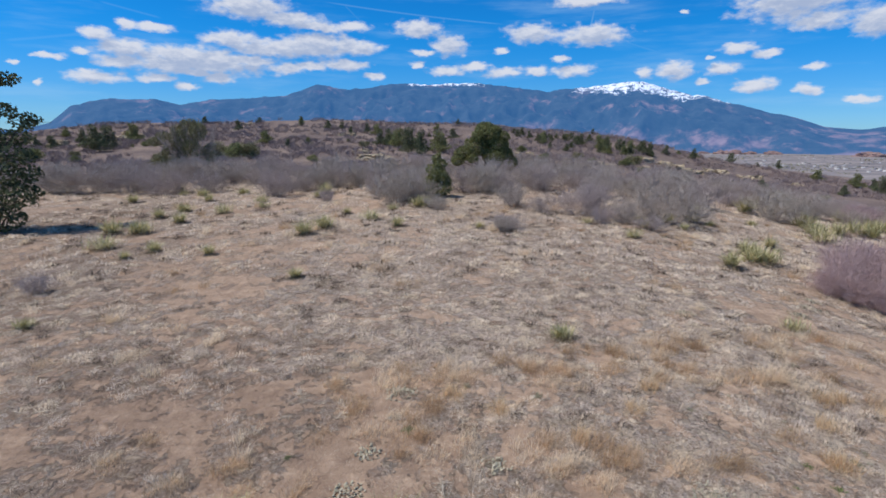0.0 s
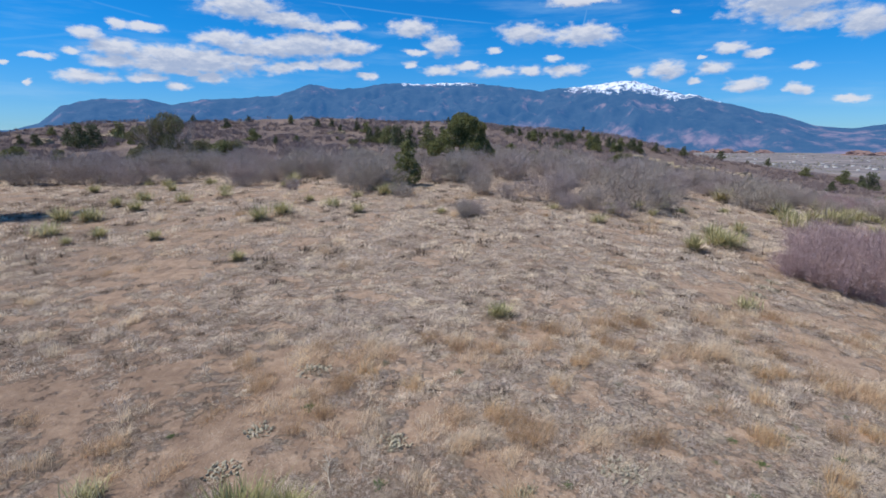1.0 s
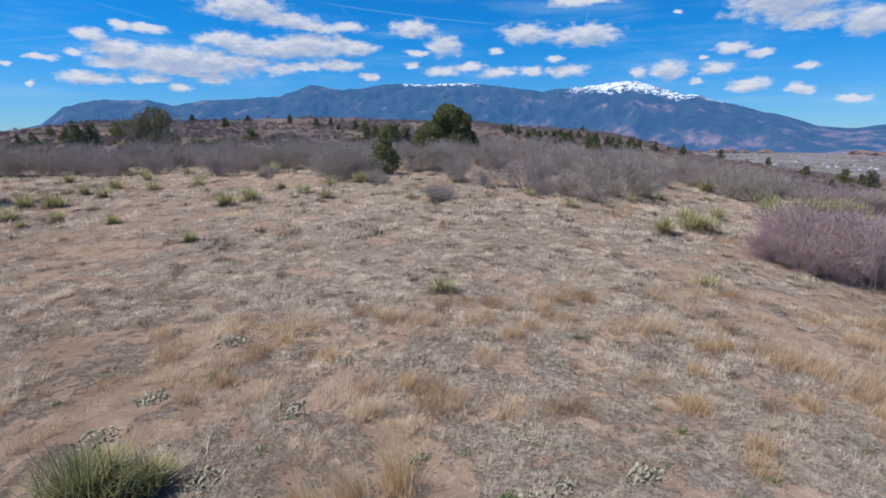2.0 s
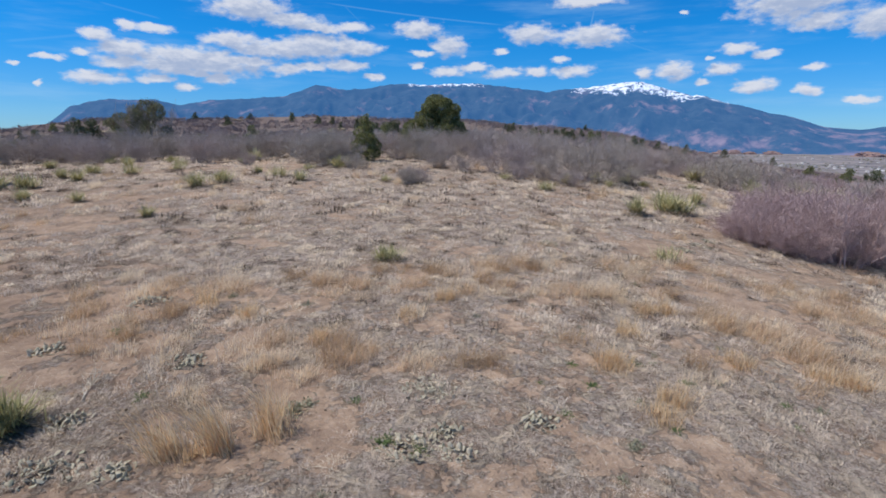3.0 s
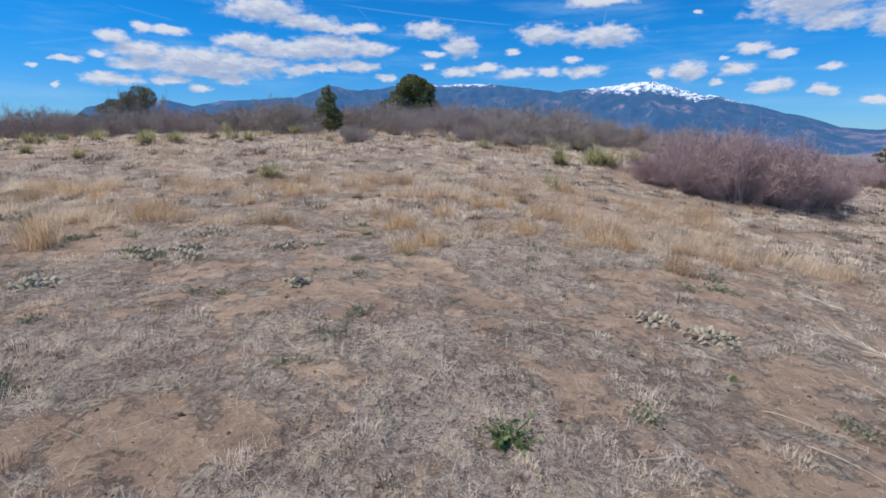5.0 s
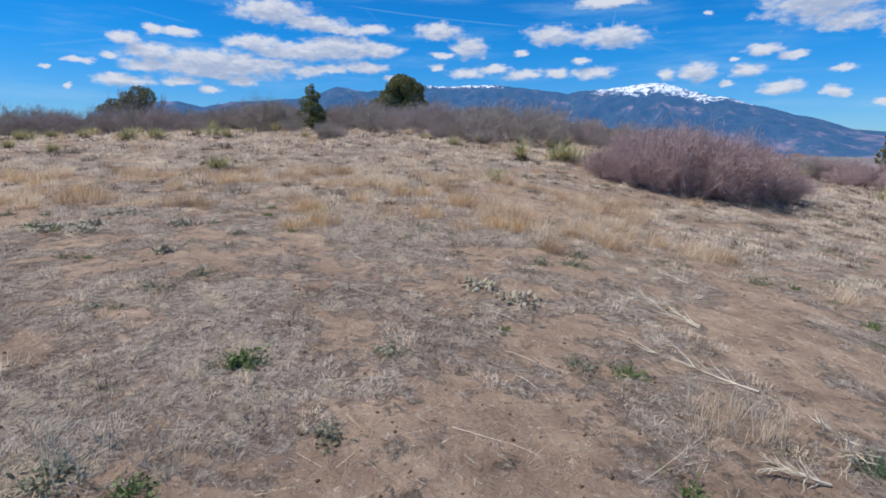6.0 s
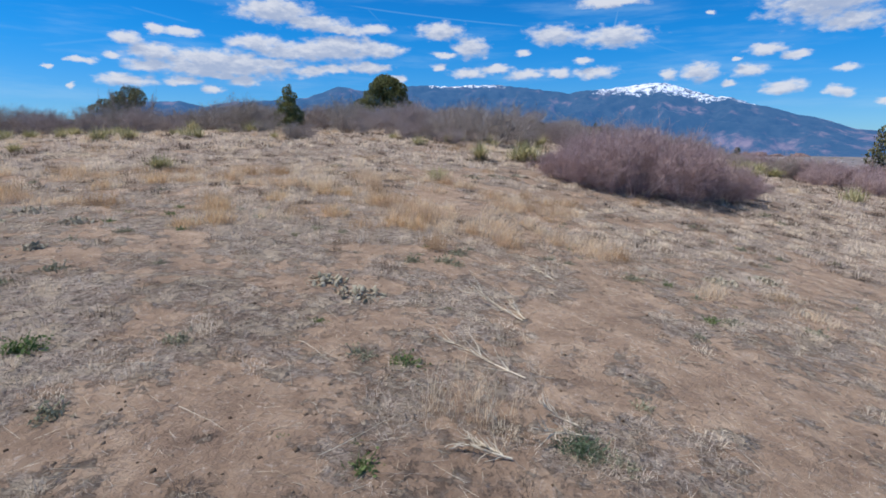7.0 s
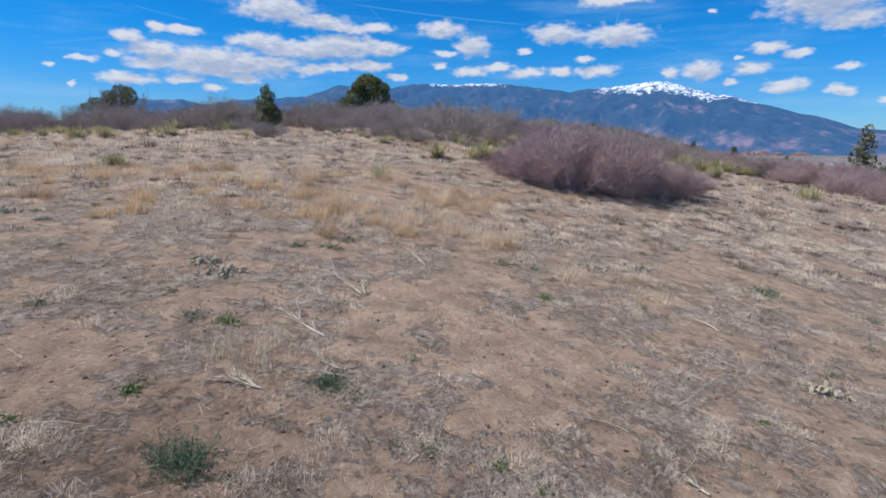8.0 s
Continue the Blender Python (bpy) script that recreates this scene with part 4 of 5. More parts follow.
YUCCA_LABEL = "spiky yellow-green yucca rosette with dry lower leaves"
yuccas = [yucca(51, YUCCA_LABEL, n=190, width=0.009, heart=0.06), yucca(52, YUCCA_LABEL, n=150, long=0.58, width=0.009, heart=0.07), yucca(53, YUCCA_LABEL, n=210, long=0.46, width=0.009, heart=0.12), yucca(56, YUCCA_LABEL, n=120, long=0.52, width=0.009, heart=0.16)]
YUCCA_WEST = [(-15.99, 30.47, 0.7), (-11.71, 30.11, 0.65), (-14.33, 32.8, 0.5), (-7.94, 27.45, 0.5), (-5.85, 30.16, 0.55),
              (-12.5, 22.71, 0.85), (-11.36, 22.66, 0.9), (-11.36, 20.39, 0.8), (-9.23, 19.74, 0.6), (-7.13, 19.21, 0.5), (-11.65, 27.14, 0.75),
              (-9.45, 26.28, 0.75), (-12.15, 25.78, 0.7), (-10.6, 24.48, 0.7), (-19.11, 37.39, 1.1), (-19.6, 40.71, 1.1), (-19.0, 36.1, 1.0), (-15.27, 34.36, 0.7),
              (-10.77, 32.77, 0.65), (-8.48, 29.03, 0.65), (-3.5, 16.5, 0.62), (-4.54, 21.75, 0.8), (-4.01, 22.78, 0.82), (-2.22, 24.0, 0.7),
              (-3.48, 25.33, 0.45), (-1.02, 22.62, 0.6), (-0.22, 26.69, 0.9), (-1.51, 26.04, 0.45), (-5.71, 31.5, 0.95), (2.24, 22.24, 0.4), (-8.9, 13.34, 0.55), (-1.85, 7.3, 0.5),
              (-9.85, 19.01, 0.42), (-12.88, 32.09, 0.65)]
YUCCA_EAST = [(16.12, 27.33, 0.5), (24.9, 37.3, 1.0), (23.54, 26.77, 1.0), (26.4, 34.9, 1.0), (13.16, 25.62, 0.5), (12.53, 26.09, 0.7), (9.11, 23.01, 0.6), (11.0, 23.6, 0.5),
              (3.21, 12.30, 0.72), (9.05, 13.50, 0.72), (10.26, 18.5, 0.85), (11.87, 20.42, 0.9), (11.71, 19.52, 1.0), (12.11, 19.59, 0.95), (13.92, 22.27, 0.75),
              (18.62, 32.08, 1.3), (20.48, 29.78, 1.3), (18.12, 25.29, 1.2), (18.74, 26.05, 1.1), (22.9, 29.28, 1.2), (23.76, 29.22, 1.2), (8.01, 21.37, 0.6),
              (13.59, 28.25, 0.85), (10.8, 24.68, 0.65), (9.55, 24.72, 0.5), (6.84, 23.42, 0.45), (25.76, 31.64, 1.1), (26.64, 31.92, 1.15), (27.61, 31.98, 1.0),
              (25.71, 23.0, 1.0), (19.21, 27.46, 1.0), (21.37, 28.5, 1.0)]
rng = np.random.default_rng(7)
spots = [(x, y, size * (1.5 if y > 17 else 1.1)) for x, y, size in YUCCA_WEST] + [(x, y, size * (1.4 if y > 17 else 1.0)) for x, y, size in YUCCA_EAST]
for k, kind in enumerate(yuccas):
    put_copies(kind, spots[k::4], rng)


# low tones here: duller olive leaves plus the clump's inner shade painted in
big_yucca = yucca(54, "large grey-green yucca clump with a dark skirt of dry leaves", n=560, long=0.56, width=0.006, heart=0.12, tone_top=0.35)
big_yucca.matrix_basis = stand(0.0, 6.66, 20, 1.05)
side_yucca = yucca(55, "yucca clump with arching pale leaves beside a larger one", n=360, long=0.44, width=0.006, heart=0.09, tone_top=0.5)
side_yucca.matrix_basis = stand(0.40, 6.82, 0, 0.9)


# ---- prickly pears ----
def pad_mesh():
    bm = bmesh.new()
    bmesh.ops.create_uvsphere(bm, u_segments=9, v_segments=5, radius=0.5)
    for v in bm.verts:
        v.co.z = (v.co.z + 0.5)
        v.co.x *= 0.78 * (0.62 + 0.45 * v.co.z)
        v.co.y *= 0.17
    for f in bm.faces:
        f.smooth = True
    me = bpy.data.meshes.new("pad")
    bm.to_mesh(me)
    bm.free()
    me.materials.append(PAD)
    return me


PAD_MESH = pad_mesh()


def prickly_pear(x, y, wide, rng):
    ob = thing("prickly_pear", "low clump of wrinkled grey-green cactus pads", "cactus", "prickly pears", at=(x, y, ground_z(x, y)))
    for _ in range(int(np.clip(wide * 230, 30, 125))):
        a, r = rng.uniform(0, 2 * np.pi), wide * 0.5 * rng.uniform(0, 1) ** 0.7
        px, py = r * math.cos(a), r * math.sin(a) * 0.85
        size = rng.uniform(0.026, 0.062)
        p = part("pad", PAD_MESH, ob)
        p.matrix_basis = pose(px, py, ground_z(x + px, y + py) - ground_z(x, y) - 0.01 + (0.05 * (1 - 2 * r / wide) * rng.uniform(0, 1)), rng.choice((-1, 1)) * rng.uniform(25, 88), rng.uniform(-30, 30), rng.uniform(0, 360)) @ Matrix.Diagonal((size, size, size * 1.15, 1))


PEARS = [(4.11, 7.63, 0.61), (3.97, 6.69, 0.55), (4.25, 6.87, 0.30), (5.11, 7.08, 0.42), (3.55, 5.76, 0.37), (5.54, 5.91, 0.26),
         (1.39, 8.20, 0.43), (4.35, 6.58, 0.30), (-0.36, 8.44, 0.42), (0.85, 7.00, 0.39), (1.15, 6.33, 0.60), (1.66, 6.32, 0.33),
         (-0.54, 7.67, 0.45), (-0.01, 10.01, 0.57), (8.35, 5.72, 0.40), (8.72, 5.47, 0.46), (14.02, 4.60, 0.42),
         (12.81, 7.62, 0.45), (13.62, 8.05, 0.40), (6.60, 13.90, 0.50), (9.90, 14.6, 0.6), (10.60, 15.2, 0.6), (11.2, 15.9, 0.5)]
rng = np.random.default_rng(8)
for x, y, wide in PEARS:
    prickly_pear(x, y, wide, rng)


# ---- weeds and sage ----
def weed(seed, mat, label, name, group, n=60, long=0.085, up=0.7):
    rng = np.random.default_rng(seed)
    d = rng.normal(0, 1, (n, 3)) * np.array((1, 1, 0.35)) + np.array((0, 0, up))
    d /= np.linalg.norm(d, axis=1, keepdims=True)
    root = np.column_stack([rng.normal(0, 0.025, (n, 2)), np.zeros(n)])
    tip = root + d * long * rng.uniform(0.5, 1.15, (n, 1))
    rows = [(a, b, 0.0035, 0.001) for a, b in zip(root, tip)]
    u = rng.uniform(0.25, 1.0, (n * 4, 1))
    pts = np.repeat(root, 4, 0) * (1 - u) + np.repeat(tip, 4, 0) * u + rng.normal(0, 0.006, (n * 4, 3))
    pts[:, 2] = np.maximum(pts[:, 2], 0.004)
    ob = thing(name, label, "weed", group)
    part("stalk_tuft", stick_mesh("stalk_tuft", rows, mat, 1), ob)
    part("foliage", leaf_mesh("foliage", pts, 0.011, rng, mat, 1.9, 0.5), ob)
    return ob


def feathery(seed, mat):
    rng = np.random.default_rng(seed)
    n = 300
    d = rng.normal(0, 1, (n, 3)) * np.array((1, 1, 0.5)) + np.array((0, 0, 0.9))
    d /= np.linalg.norm(d, axis=1, keepdims=True)
    root = np.column_stack([rng.normal(0, 0.05, (n, 2)), np.zeros(n)])
    tip = root + d * 0.13 * rng.uniform(0.5, 1.1, (n, 1))
    ob = thing("feathery_herb", "soft feathery dark green herb on bare soil", "herb", "feathery herbs")
    part("stalk_tuft", stick_mesh("stalk_tuft", [(p, q, 0.0014, 0.0006) for p, q in zip(root, tip)], mat, 1), ob)
    u = rng.uniform(0.3, 1.0, (n * 5, 1))
    pts = np.repeat(root, 5, 0) * (1 - u) + np.repeat(tip, 5, 0) * u + rng.normal(0, 0.005, (n * 5, 3))
    pts[:, 2] = np.maximum(pts[:, 2], 0.004)
    part("foliage", leaf_mesh("foliage", pts, 0.0045, rng, mat, 3.2, 0.8), ob)
    return ob


herb = feathery(86, HERB)
put_copies(herb, [(9.70, 2.68, 1.3), (10.16, 3.59, 0.95), (4.54, 4.10, 1.1), (15.25, 7.71, 1.2)], np.random.default_rng(19))

GREEN_SPOTS = [(7.03, 3.98, 1.5), (9.20, 4.31, 1.2), (3.71, 6.74, 1.2), (5.40, 7.24, 0.9), (5.06, 5.62, 0.8), (4.77, 5.30, 0.6), (0.15, 8.97, 1.2), (5.72, 8.28, 0.9),
               (5.81, 7.81, 0.9), (3.38, 7.40, 0.9), (6.90, 7.95, 0.9), (7.76, 7.58, 0.9), (-1.48, 8.43, 0.8), (1.26, 7.43, 1.0), (11.97, 7.15, 1.0), (11.92, 5.95, 1.1), (9.12, 3.25, 1.0),
               (7.03, 2.96, 1.1), (11.22, 3.01, 0.8), (12.07, 3.27, 0.5), (13.11, 3.88, 0.7), (7.62, 7.20, 0.7), (8.75, 2.85, 0.8), (6.36, 7.01, 0.8), (4.02, 6.62, 1.0)]
SAGE_SPOTS = [(5.87, 6.73, 1.0), (6.13, 5.38, 1.3), (4.06, 5.01, 1.0), (9.52, 7.19, 1.6), (5.82, 4.56, 0.8), (7.62, 3.38, 1.2), (6.00, 4.97, 1.2), (5.96, 4.59, 0.9), (9.38, 6.78, 1.5), (17.66, 14.55, 1.8),
              (14.42, 10.22, 1.4), (14.89, 9.88, 1.2), (6.74, 2.99, 1.3), (5.62, 6.28, 1.0), (11.57, 7.20, 1.4), (9.03, 6.68, 1.4), (17.71, 15.39, 2.0), (15.25, 7.65, 1.6), (15.4, 7.8, 1.5),
              (11.60, 5.46, 1.0), (8.92, 4.36, 1.1), (14.07, 10.56, 1.2), (14.55, 10.07, 1.0), (15.99, 10.15, 1.2), (10.36, 3.51, 0.9), (10.85, 3.03, 1.0), (10.64, 4.11, 0.9), (2.80, 7.18, 1.5),
              (2.9, 7.3, 1.3), (6.20, 7.48, 1.0), (13.94, 21.92, 1.8), (5.91, 6.79, 0.9), (16.39, 7.18, 1.3), (15.46, 6.00, 1.2), (7.76, 4.25, 1.2)]
greens = [weed(81, WEED, "small bright green weed on bare soil", "green_weed", "green weeds"), weed(82, WEED, "small bright green weed on bare soil", "green_weed", "green weeds", n=80, long=0.075, up=0.5)]
sages = [weed(83, SAGE, "low silvery grey-green sage tuft", "sage_tuft", "sage tufts", n=75, long=0.09, up=0.5), weed(84, SAGE, "low silvery grey-green sage tuft", "sage_tuft", "sage tufts", n=90, long=0.08, up=0.35)]
rng = np.random.default_rng(9)
for k in range(70):
    x, y = rng.uniform(1, 18), rng.uniform(1.8, 12)
    SAGE_SPOTS.append((x, y, rng.uniform(0.5, 1.2)))
for k in range(26):
    GREEN_SPOTS.append((rng.uniform(2, 16), rng.uniform(1.8, 10), rng.uniform(0.3, 0.7)))
for k in range(2):
    put_copies(greens[k], GREEN_SPOTS[k::2], rng)
    put_copies(sages[k], SAGE_SPOTS[k::2], rng)


# ---- fallen stalks ----
def dead_branch(x, y, turn, long, rng):
    ob = thing("dead_branch", "bleached forked dead stalk lying on the ground", "branch", "fallen dead stalks", at=(x, y, ground_z(x, y)))
    rows = []
    line = grown(rng, (0, 0, 0.012), (math.cos(turn), math.sin(turn), 0.12), long, 6, 0.10, 0.0)
    r = 0.0068
    for k in range(6):
        rows.append((line[k], line[k + 1], r * (1 - 0.13 * k), r * (0.87 - 0.13 * k)))
        for _ in range(3 if k > 0 else 0):
            kid = grown(rng, line[k], turned(rng, (line[k + 1] - line[k]) / np.linalg.norm(line[k + 1] - line[k]), 0.3, 0.8), long * rng.uniform(0.25, 0.5), 3, 0.2, 0.10)
            rows += [(kid[j], kid[j + 1], r * 0.5 * (1 - 0.25 * j), r * 0.5 * (0.75 - 0.25 * j)) for j in range(3)]
    fixed = []
    for a, b, ra, rb in rows:
        a, b = a.copy(), b.copy()
        for q in (a, b):
            q[2] = max(q[2], ground_z(x + q[0], y + q[1]) - ground_z(x, y) + 0.006)
        fixed.append((a, b, ra, rb))
    part("stalk", stick_mesh("stalk", fixed, DEADWOOD, 5), ob)


rng = np.random.default_rng(10)
for x, y, turn, long in [(9.97, 4.29, 2.32, 0.72), (10.07, 5.30, 2.35, 0.62), (10.10, 5.34, 2.0, 0.45), (9.80, 3.43, -2.95, 0.30), (9.76, 3.45, 2.5, 0.22), (13.68, 5.73, 1.75, 0.38), (10.57, 6.65, 2.1, 0.5),
                         (10.25, 3.71, -2.8, 0.36), (10.2, 3.8, 2.7, 0.25), (12.31, 2.99, 2.4, 0.12), (0.75, 7.35, 2.0, 0.5)]:
    dead_branch(x, y, turn, long, rng)


def dry_stalk(x, y, turn, long, rng):
    ob = thing("dry_stalk", "single long pale straw stalk bent to the ground", "stalk", "long straw stalks", at=(x, y, ground_z(x, y)))
    line = grown(rng, (0, 0, 0.01), (math.cos(turn), math.sin(turn), 0.22), long, 7, 0.07, -0.05)
    for q in line:
        q[2] = max(q[2], ground_z(x + q[0], y + q[1]) - ground_z(x, y) + 0.006)
    part("stalk", tube_mesh("stalk", line, [0.0022 - 0.0002 * k for k in range(8)], DEADWOOD), ob)


stalks = [(8.16, 3.54, -0.55, 0.45), (8.48, 4.45, -0.8, 0.5), (8.51, 4.13, -1.15, 0.38), (8.86, 2.84, -0.3, 0.36), (3.2, 6.4, -0.4, 0.5), (3.3, 6.3, -0.3, 0.4)]
for k in range(34):
    stalks.append((rng.uniform(1, 15), rng.uniform(2.2, 9), rng.choice((-0.5, 2.6, 0.3)) + rng.normal(0, 0.4), rng.uniform(0.2, 0.5)))
for x, y, turn, long in stalks:
    dry_stalk(x, y, turn, long, rng)


# ---- upright dead weeds ----
def dry_weed(seed, count, tall):
    rng = np.random.default_rng(seed)
    ob = thing("dry_weed", "upright brittle straw-coloured dead weed stalks", "weed", "dead weeds")
    rows = []
    for _ in range(count):
        way = (rng.normal(0, 0.28), rng.normal(0, 0.28), 1.0)
        line = grown(rng, (rng.normal(0, 0.03), rng.normal(0, 0.03), -0.01), way, tall * rng.uniform(0.5, 1.1), 5, 0.10, 0.0)
        rows += [(line[k], line[k + 1], 0.0022 - 0.0003 * k, 0.0019 - 0.0003 * k) for k in range(5)]
        for _ in range(4):
            k = rng.integers(2, 5)
            d = turned(rng, np.array((0, 0, 1.0)), 0.3, 0.9)
            rows.append((line[k], line[k] + d * tall * rng.uniform(0.1, 0.25), 0.0011, 0.0006))
    part("stalk_tuft", stick_mesh("stalk_tuft", rows, DEADWOOD, 3), ob)
    return ob


WEED_SPOTS = [(6.79, 3.20, 1.2), (6.72, 3.05, 1.2), (6.86, 2.95, 1.2), (6.98, 3.1, 0.9), (7.14, 3.05, 0.9), (9.4, 3.95, 0.8), (9.74, 3.95, 0.9), (9.71, 3.74, 1.0), (9.52, 3.71, 0.9), (6.6, 3.15, 1.0)]
rng = np.random.default_rng(12)
for k in range(46):
    WEED_SPOTS.append((rng.uniform(0.5, 16), rng.uniform(2.3, 10.5), rng.uniform(0.4, 0.9)))
for k, kind in enumerate([dry_weed(121, 4, 0.24), dry_weed(122, 7, 0.20), dry_weed(123, 3, 0.28)]):
    put_copies(kind, WEED_SPOTS[k::3], rng)

# ---- grass ----
def meadow_grass():
    """Mounded dead tufts, and a thin mat of lying blades between them."""
    rng = np.random.default_rng(91)
    verts, tones = [], []
    for x0, x1, y0, y1, per_m2, n, long, width, spread, lean, floor, pale in (
            (-4, 17, 1.2, 9, 56, 16, 0.075, 0.0013, 0.035, 1.40, 0.465, 0.10),
            (-14, 22, 9, 16, 18, 12, 0.11, 0.0024, 0.07, 1.25, 0.48, 0.0),
            (-28, 34, 16, 34, 4, 12, 0.16, 0.0050, 0.14, 1.25, 0.44, 0.0)):
        count = int((x1 - x0) * (y1 - y0) * per_m2)
        root = np.column_stack([rng.uniform(x0, x1, count), rng.uniform(y0, y1, count)])
        thick = cover(root[:, 0], root[:, 1])
        root = root[thick + rng.normal(0, 0.02, count) > floor]
        m = len(root)
        size = long * rng.uniform(0.5, 1.4, m)
        verts.append(blades(rng, root, n, size, lean, spread * rng.uniform(0.5, 1.5, m), width, (0.07, -0.02)))
        grain = np.clip(pale + 0.05 + 0.8 * fbm(root[:, 0] / 2.5, root[:, 1] / 2.5, 97, 3) + rng.normal(0, 0.16, m), 0, 1)
        tones.append(np.repeat(np.clip(np.repeat(grain, n) + rng.normal(0, 0.13, m * n), 0, 1), 3))
    v = np.concatenate(verts)
    me = mesh_of("meadow_grass", v, np.arange(len(v)).reshape(-1, 3), STRAW, {"tone": np.concatenate(tones)}, flat=True)
    tagged(new("meadow_grass", me), "matted grey and straw dead grass over the soil", "grass", kind="stuff")


def tussocks():
    """Domed cushions of dead grass, each of one colour, with bare gaps between them."""
    rng = np.random.default_rng(151)
    verts, faces, tones, first = [], [], [], 0
    for x0, x1, y0, y1, per_m2, n, wide, tall, width in ((-5, 17, 1.2, 9, 17, 64, 0.072, 0.066, 0.0011), (-16, 22, 9, 16, 12, 64, 0.125, 0.105, 0.0028), (-32, 36, 16, 38, 5.5, 38, 0.19, 0.15, 0.0075)):
        count = int((x1 - x0) * (y1 - y0) * per_m2)
        root = np.column_stack([rng.uniform(x0, x1, count), rng.uniform(y0, y1, count)])
        root = root[cover(root[:, 0], root[:, 1]) + rng.normal(0, 0.045, count) > 0.505]
        m = len(root)
        k = m * n
        size = rng.uniform(0.55, 1.5, m)
        turn, out = rng.uniform(0, 2 * np.pi, k), np.sqrt(rng.uniform(0, 1, k))
        way = np.column_stack([np.cos(turn), np.sin(turn)])
        base = np.repeat(root, n, 0) + way * (out * np.repeat(size, n) * wide)[:, None]
        turn2 = turn + rng.normal(0, 1.0, k)
        tilt = np.clip(0.45 + out * 0.95 + rng.normal(0, 0.35, k), 0.05, 1.52)
        long = np.repeat(tall * size * rng.uniform(0.7, 1.3, m), n) * rng.uniform(0.6, 1.15, k)
        over = np.column_stack([np.cos(turn2) * np.sin(tilt) + 0.05, np.sin(turn2) * np.sin(tilt) - 0.02])
        foot = np.column_stack([base, height(base[:, 0], base[:, 1]) - 0.004])
        mid = foot + np.column_stack([over * 0.45, np.cos(tilt) * 0.7 + 0.10]) * long[:, None]
        end = foot + np.column_stack([over * 1.15, np.cos(tilt) * 0.55]) * long[:, None]
        end[:, 2] = np.maximum(end[:, 2], height(end[:, 0], end[:, 1]) + 0.004)
        side = np.column_stack([-np.sin(turn2), np.cos(turn2), np.zeros(k)]) * (width * rng.uniform(0.6, 1.4, k))[:, None]
        verts.append(np.stack([foot - side, foot + side, mid + side * 0.8, mid - side * 0.8, end], 1).reshape(-1, 3))
        b = first + np.arange(k)[:, None] * 5
        faces.append(np.concatenate([b + np.array([[0, 1, 2]]), b + np.array([[0, 2, 3]]), b + np.array([[3, 2, 4]])]))
        first += 5 * k
        hue = 0.10 + 1.0 * fbm(root[:, 0] / 1.4, root[:, 1] / 1.4, 153, 3) + rng.normal(0, 0.27, m)
        hue = np.where(rng.uniform(0, 1, m) < 0.16, -0.1, hue)
        tones.append(np.repeat(np.clip(np.repeat(hue, n) + rng.normal(0, 0.07, k), 0, 1), 5))
    me = mesh_of("tussock_grass", np.concatenate(verts), np.concatenate(faces), STRAW, {"tone": np.concatenate(tones)}, flat=True)
    tagged(new("tussock_grass", me), "small domed tussocks of grey and cream dead grass", "grass", kind="stuff")


def curled_tufts():
    """Low rounded tufts of bleached, bent blades near the way."""
    rng = np.random.default_rng(111)
    count = int(21 * 8.2 * 24)
    root = np.column_stack([rng.uniform(-3, 18, count), rng.uniform(1.3, 9.5, count)])
    root = root[cover(root[:, 0], root[:, 1]) + rng.normal(0, 0.03, count) > 0.51]
    m, n = len(root), 27
    v, f = arched(rng, root, n, rng.uniform(0.04, 0.09, m), 1.25, 0.024 * rng.uniform(0.5, 1.8, m), 0.0012, (0.04, 0))
    t = np.repeat(np.clip(np.repeat(rng.normal(0.52, 0.14, m), n) + rng.normal(0, 0.2, m * n), 0, 1), 5)
    tagged(new("curled_grass", mesh_of("curled_grass", v, f, STRAW, {"tone": t}, flat=True)), "low curled tufts of bleached dead grass", "grass", kind="stuff")


def blond_grass():
    rng = np.random.default_rng(95)
    roots = []
    for x0, x1, y0, y1, count, floor in ((-5, 2, 8.2, 11.2, 330, 0.47), (2, 12, 7.9, 11.0, 850, 0.465), (3, 12, 9.2, 13.0, 520, 0.46), (-7, 16, 11.5, 23, 330, 0.47), (4, 14, 6.3, 9.0, 45, 0.48), (-4, 3.5, 7.4, 9.0, 45, 0.49), (-12, -3, 10, 20, 160, 0.48), (-16, 27, 20, 29, 420, 0.45)):
        p = np.column_stack([rng.uniform(x0, x1, count), rng.uniform(y0, y1, count)])
        p = p[fbm(p[:, 0] / 2.2, p[:, 1] / 1.6, 99, 3) > floor][::5]
        roots.append(np.repeat(p, 5, 0) + rng.normal(0, 0.105, (len(p) * 5, 2)))
    roots = np.concatenate(roots)
    m = len(roots)
    n = 40
    size = np.repeat(rng.uniform(0.13, 0.40, m // 5), 5) * rng.uniform(0.8, 1.1, m) * np.where(roots[:, 1] > 20, 1.35, 1.0)
    v, f = arched(rng, roots, n, size, 0.95, 0.055 * rng.uniform(0.5, 1.7, m), 0.0023, (0.14, -0.05))
    t = np.repeat(np.clip(np.repeat(np.repeat(rng.uniform(0.0, 1.25, m // 5), 5), n) + rng.normal(0, 0.2, m * n), 0, 1), 5)
    me = mesh_of("tall_grass", v, f, BLOND, {"tone": t}, flat=True)
    tagged(new("tall_grass", me), "upright clumps of blond dry bunchgrass", "grass", kind="stuff")


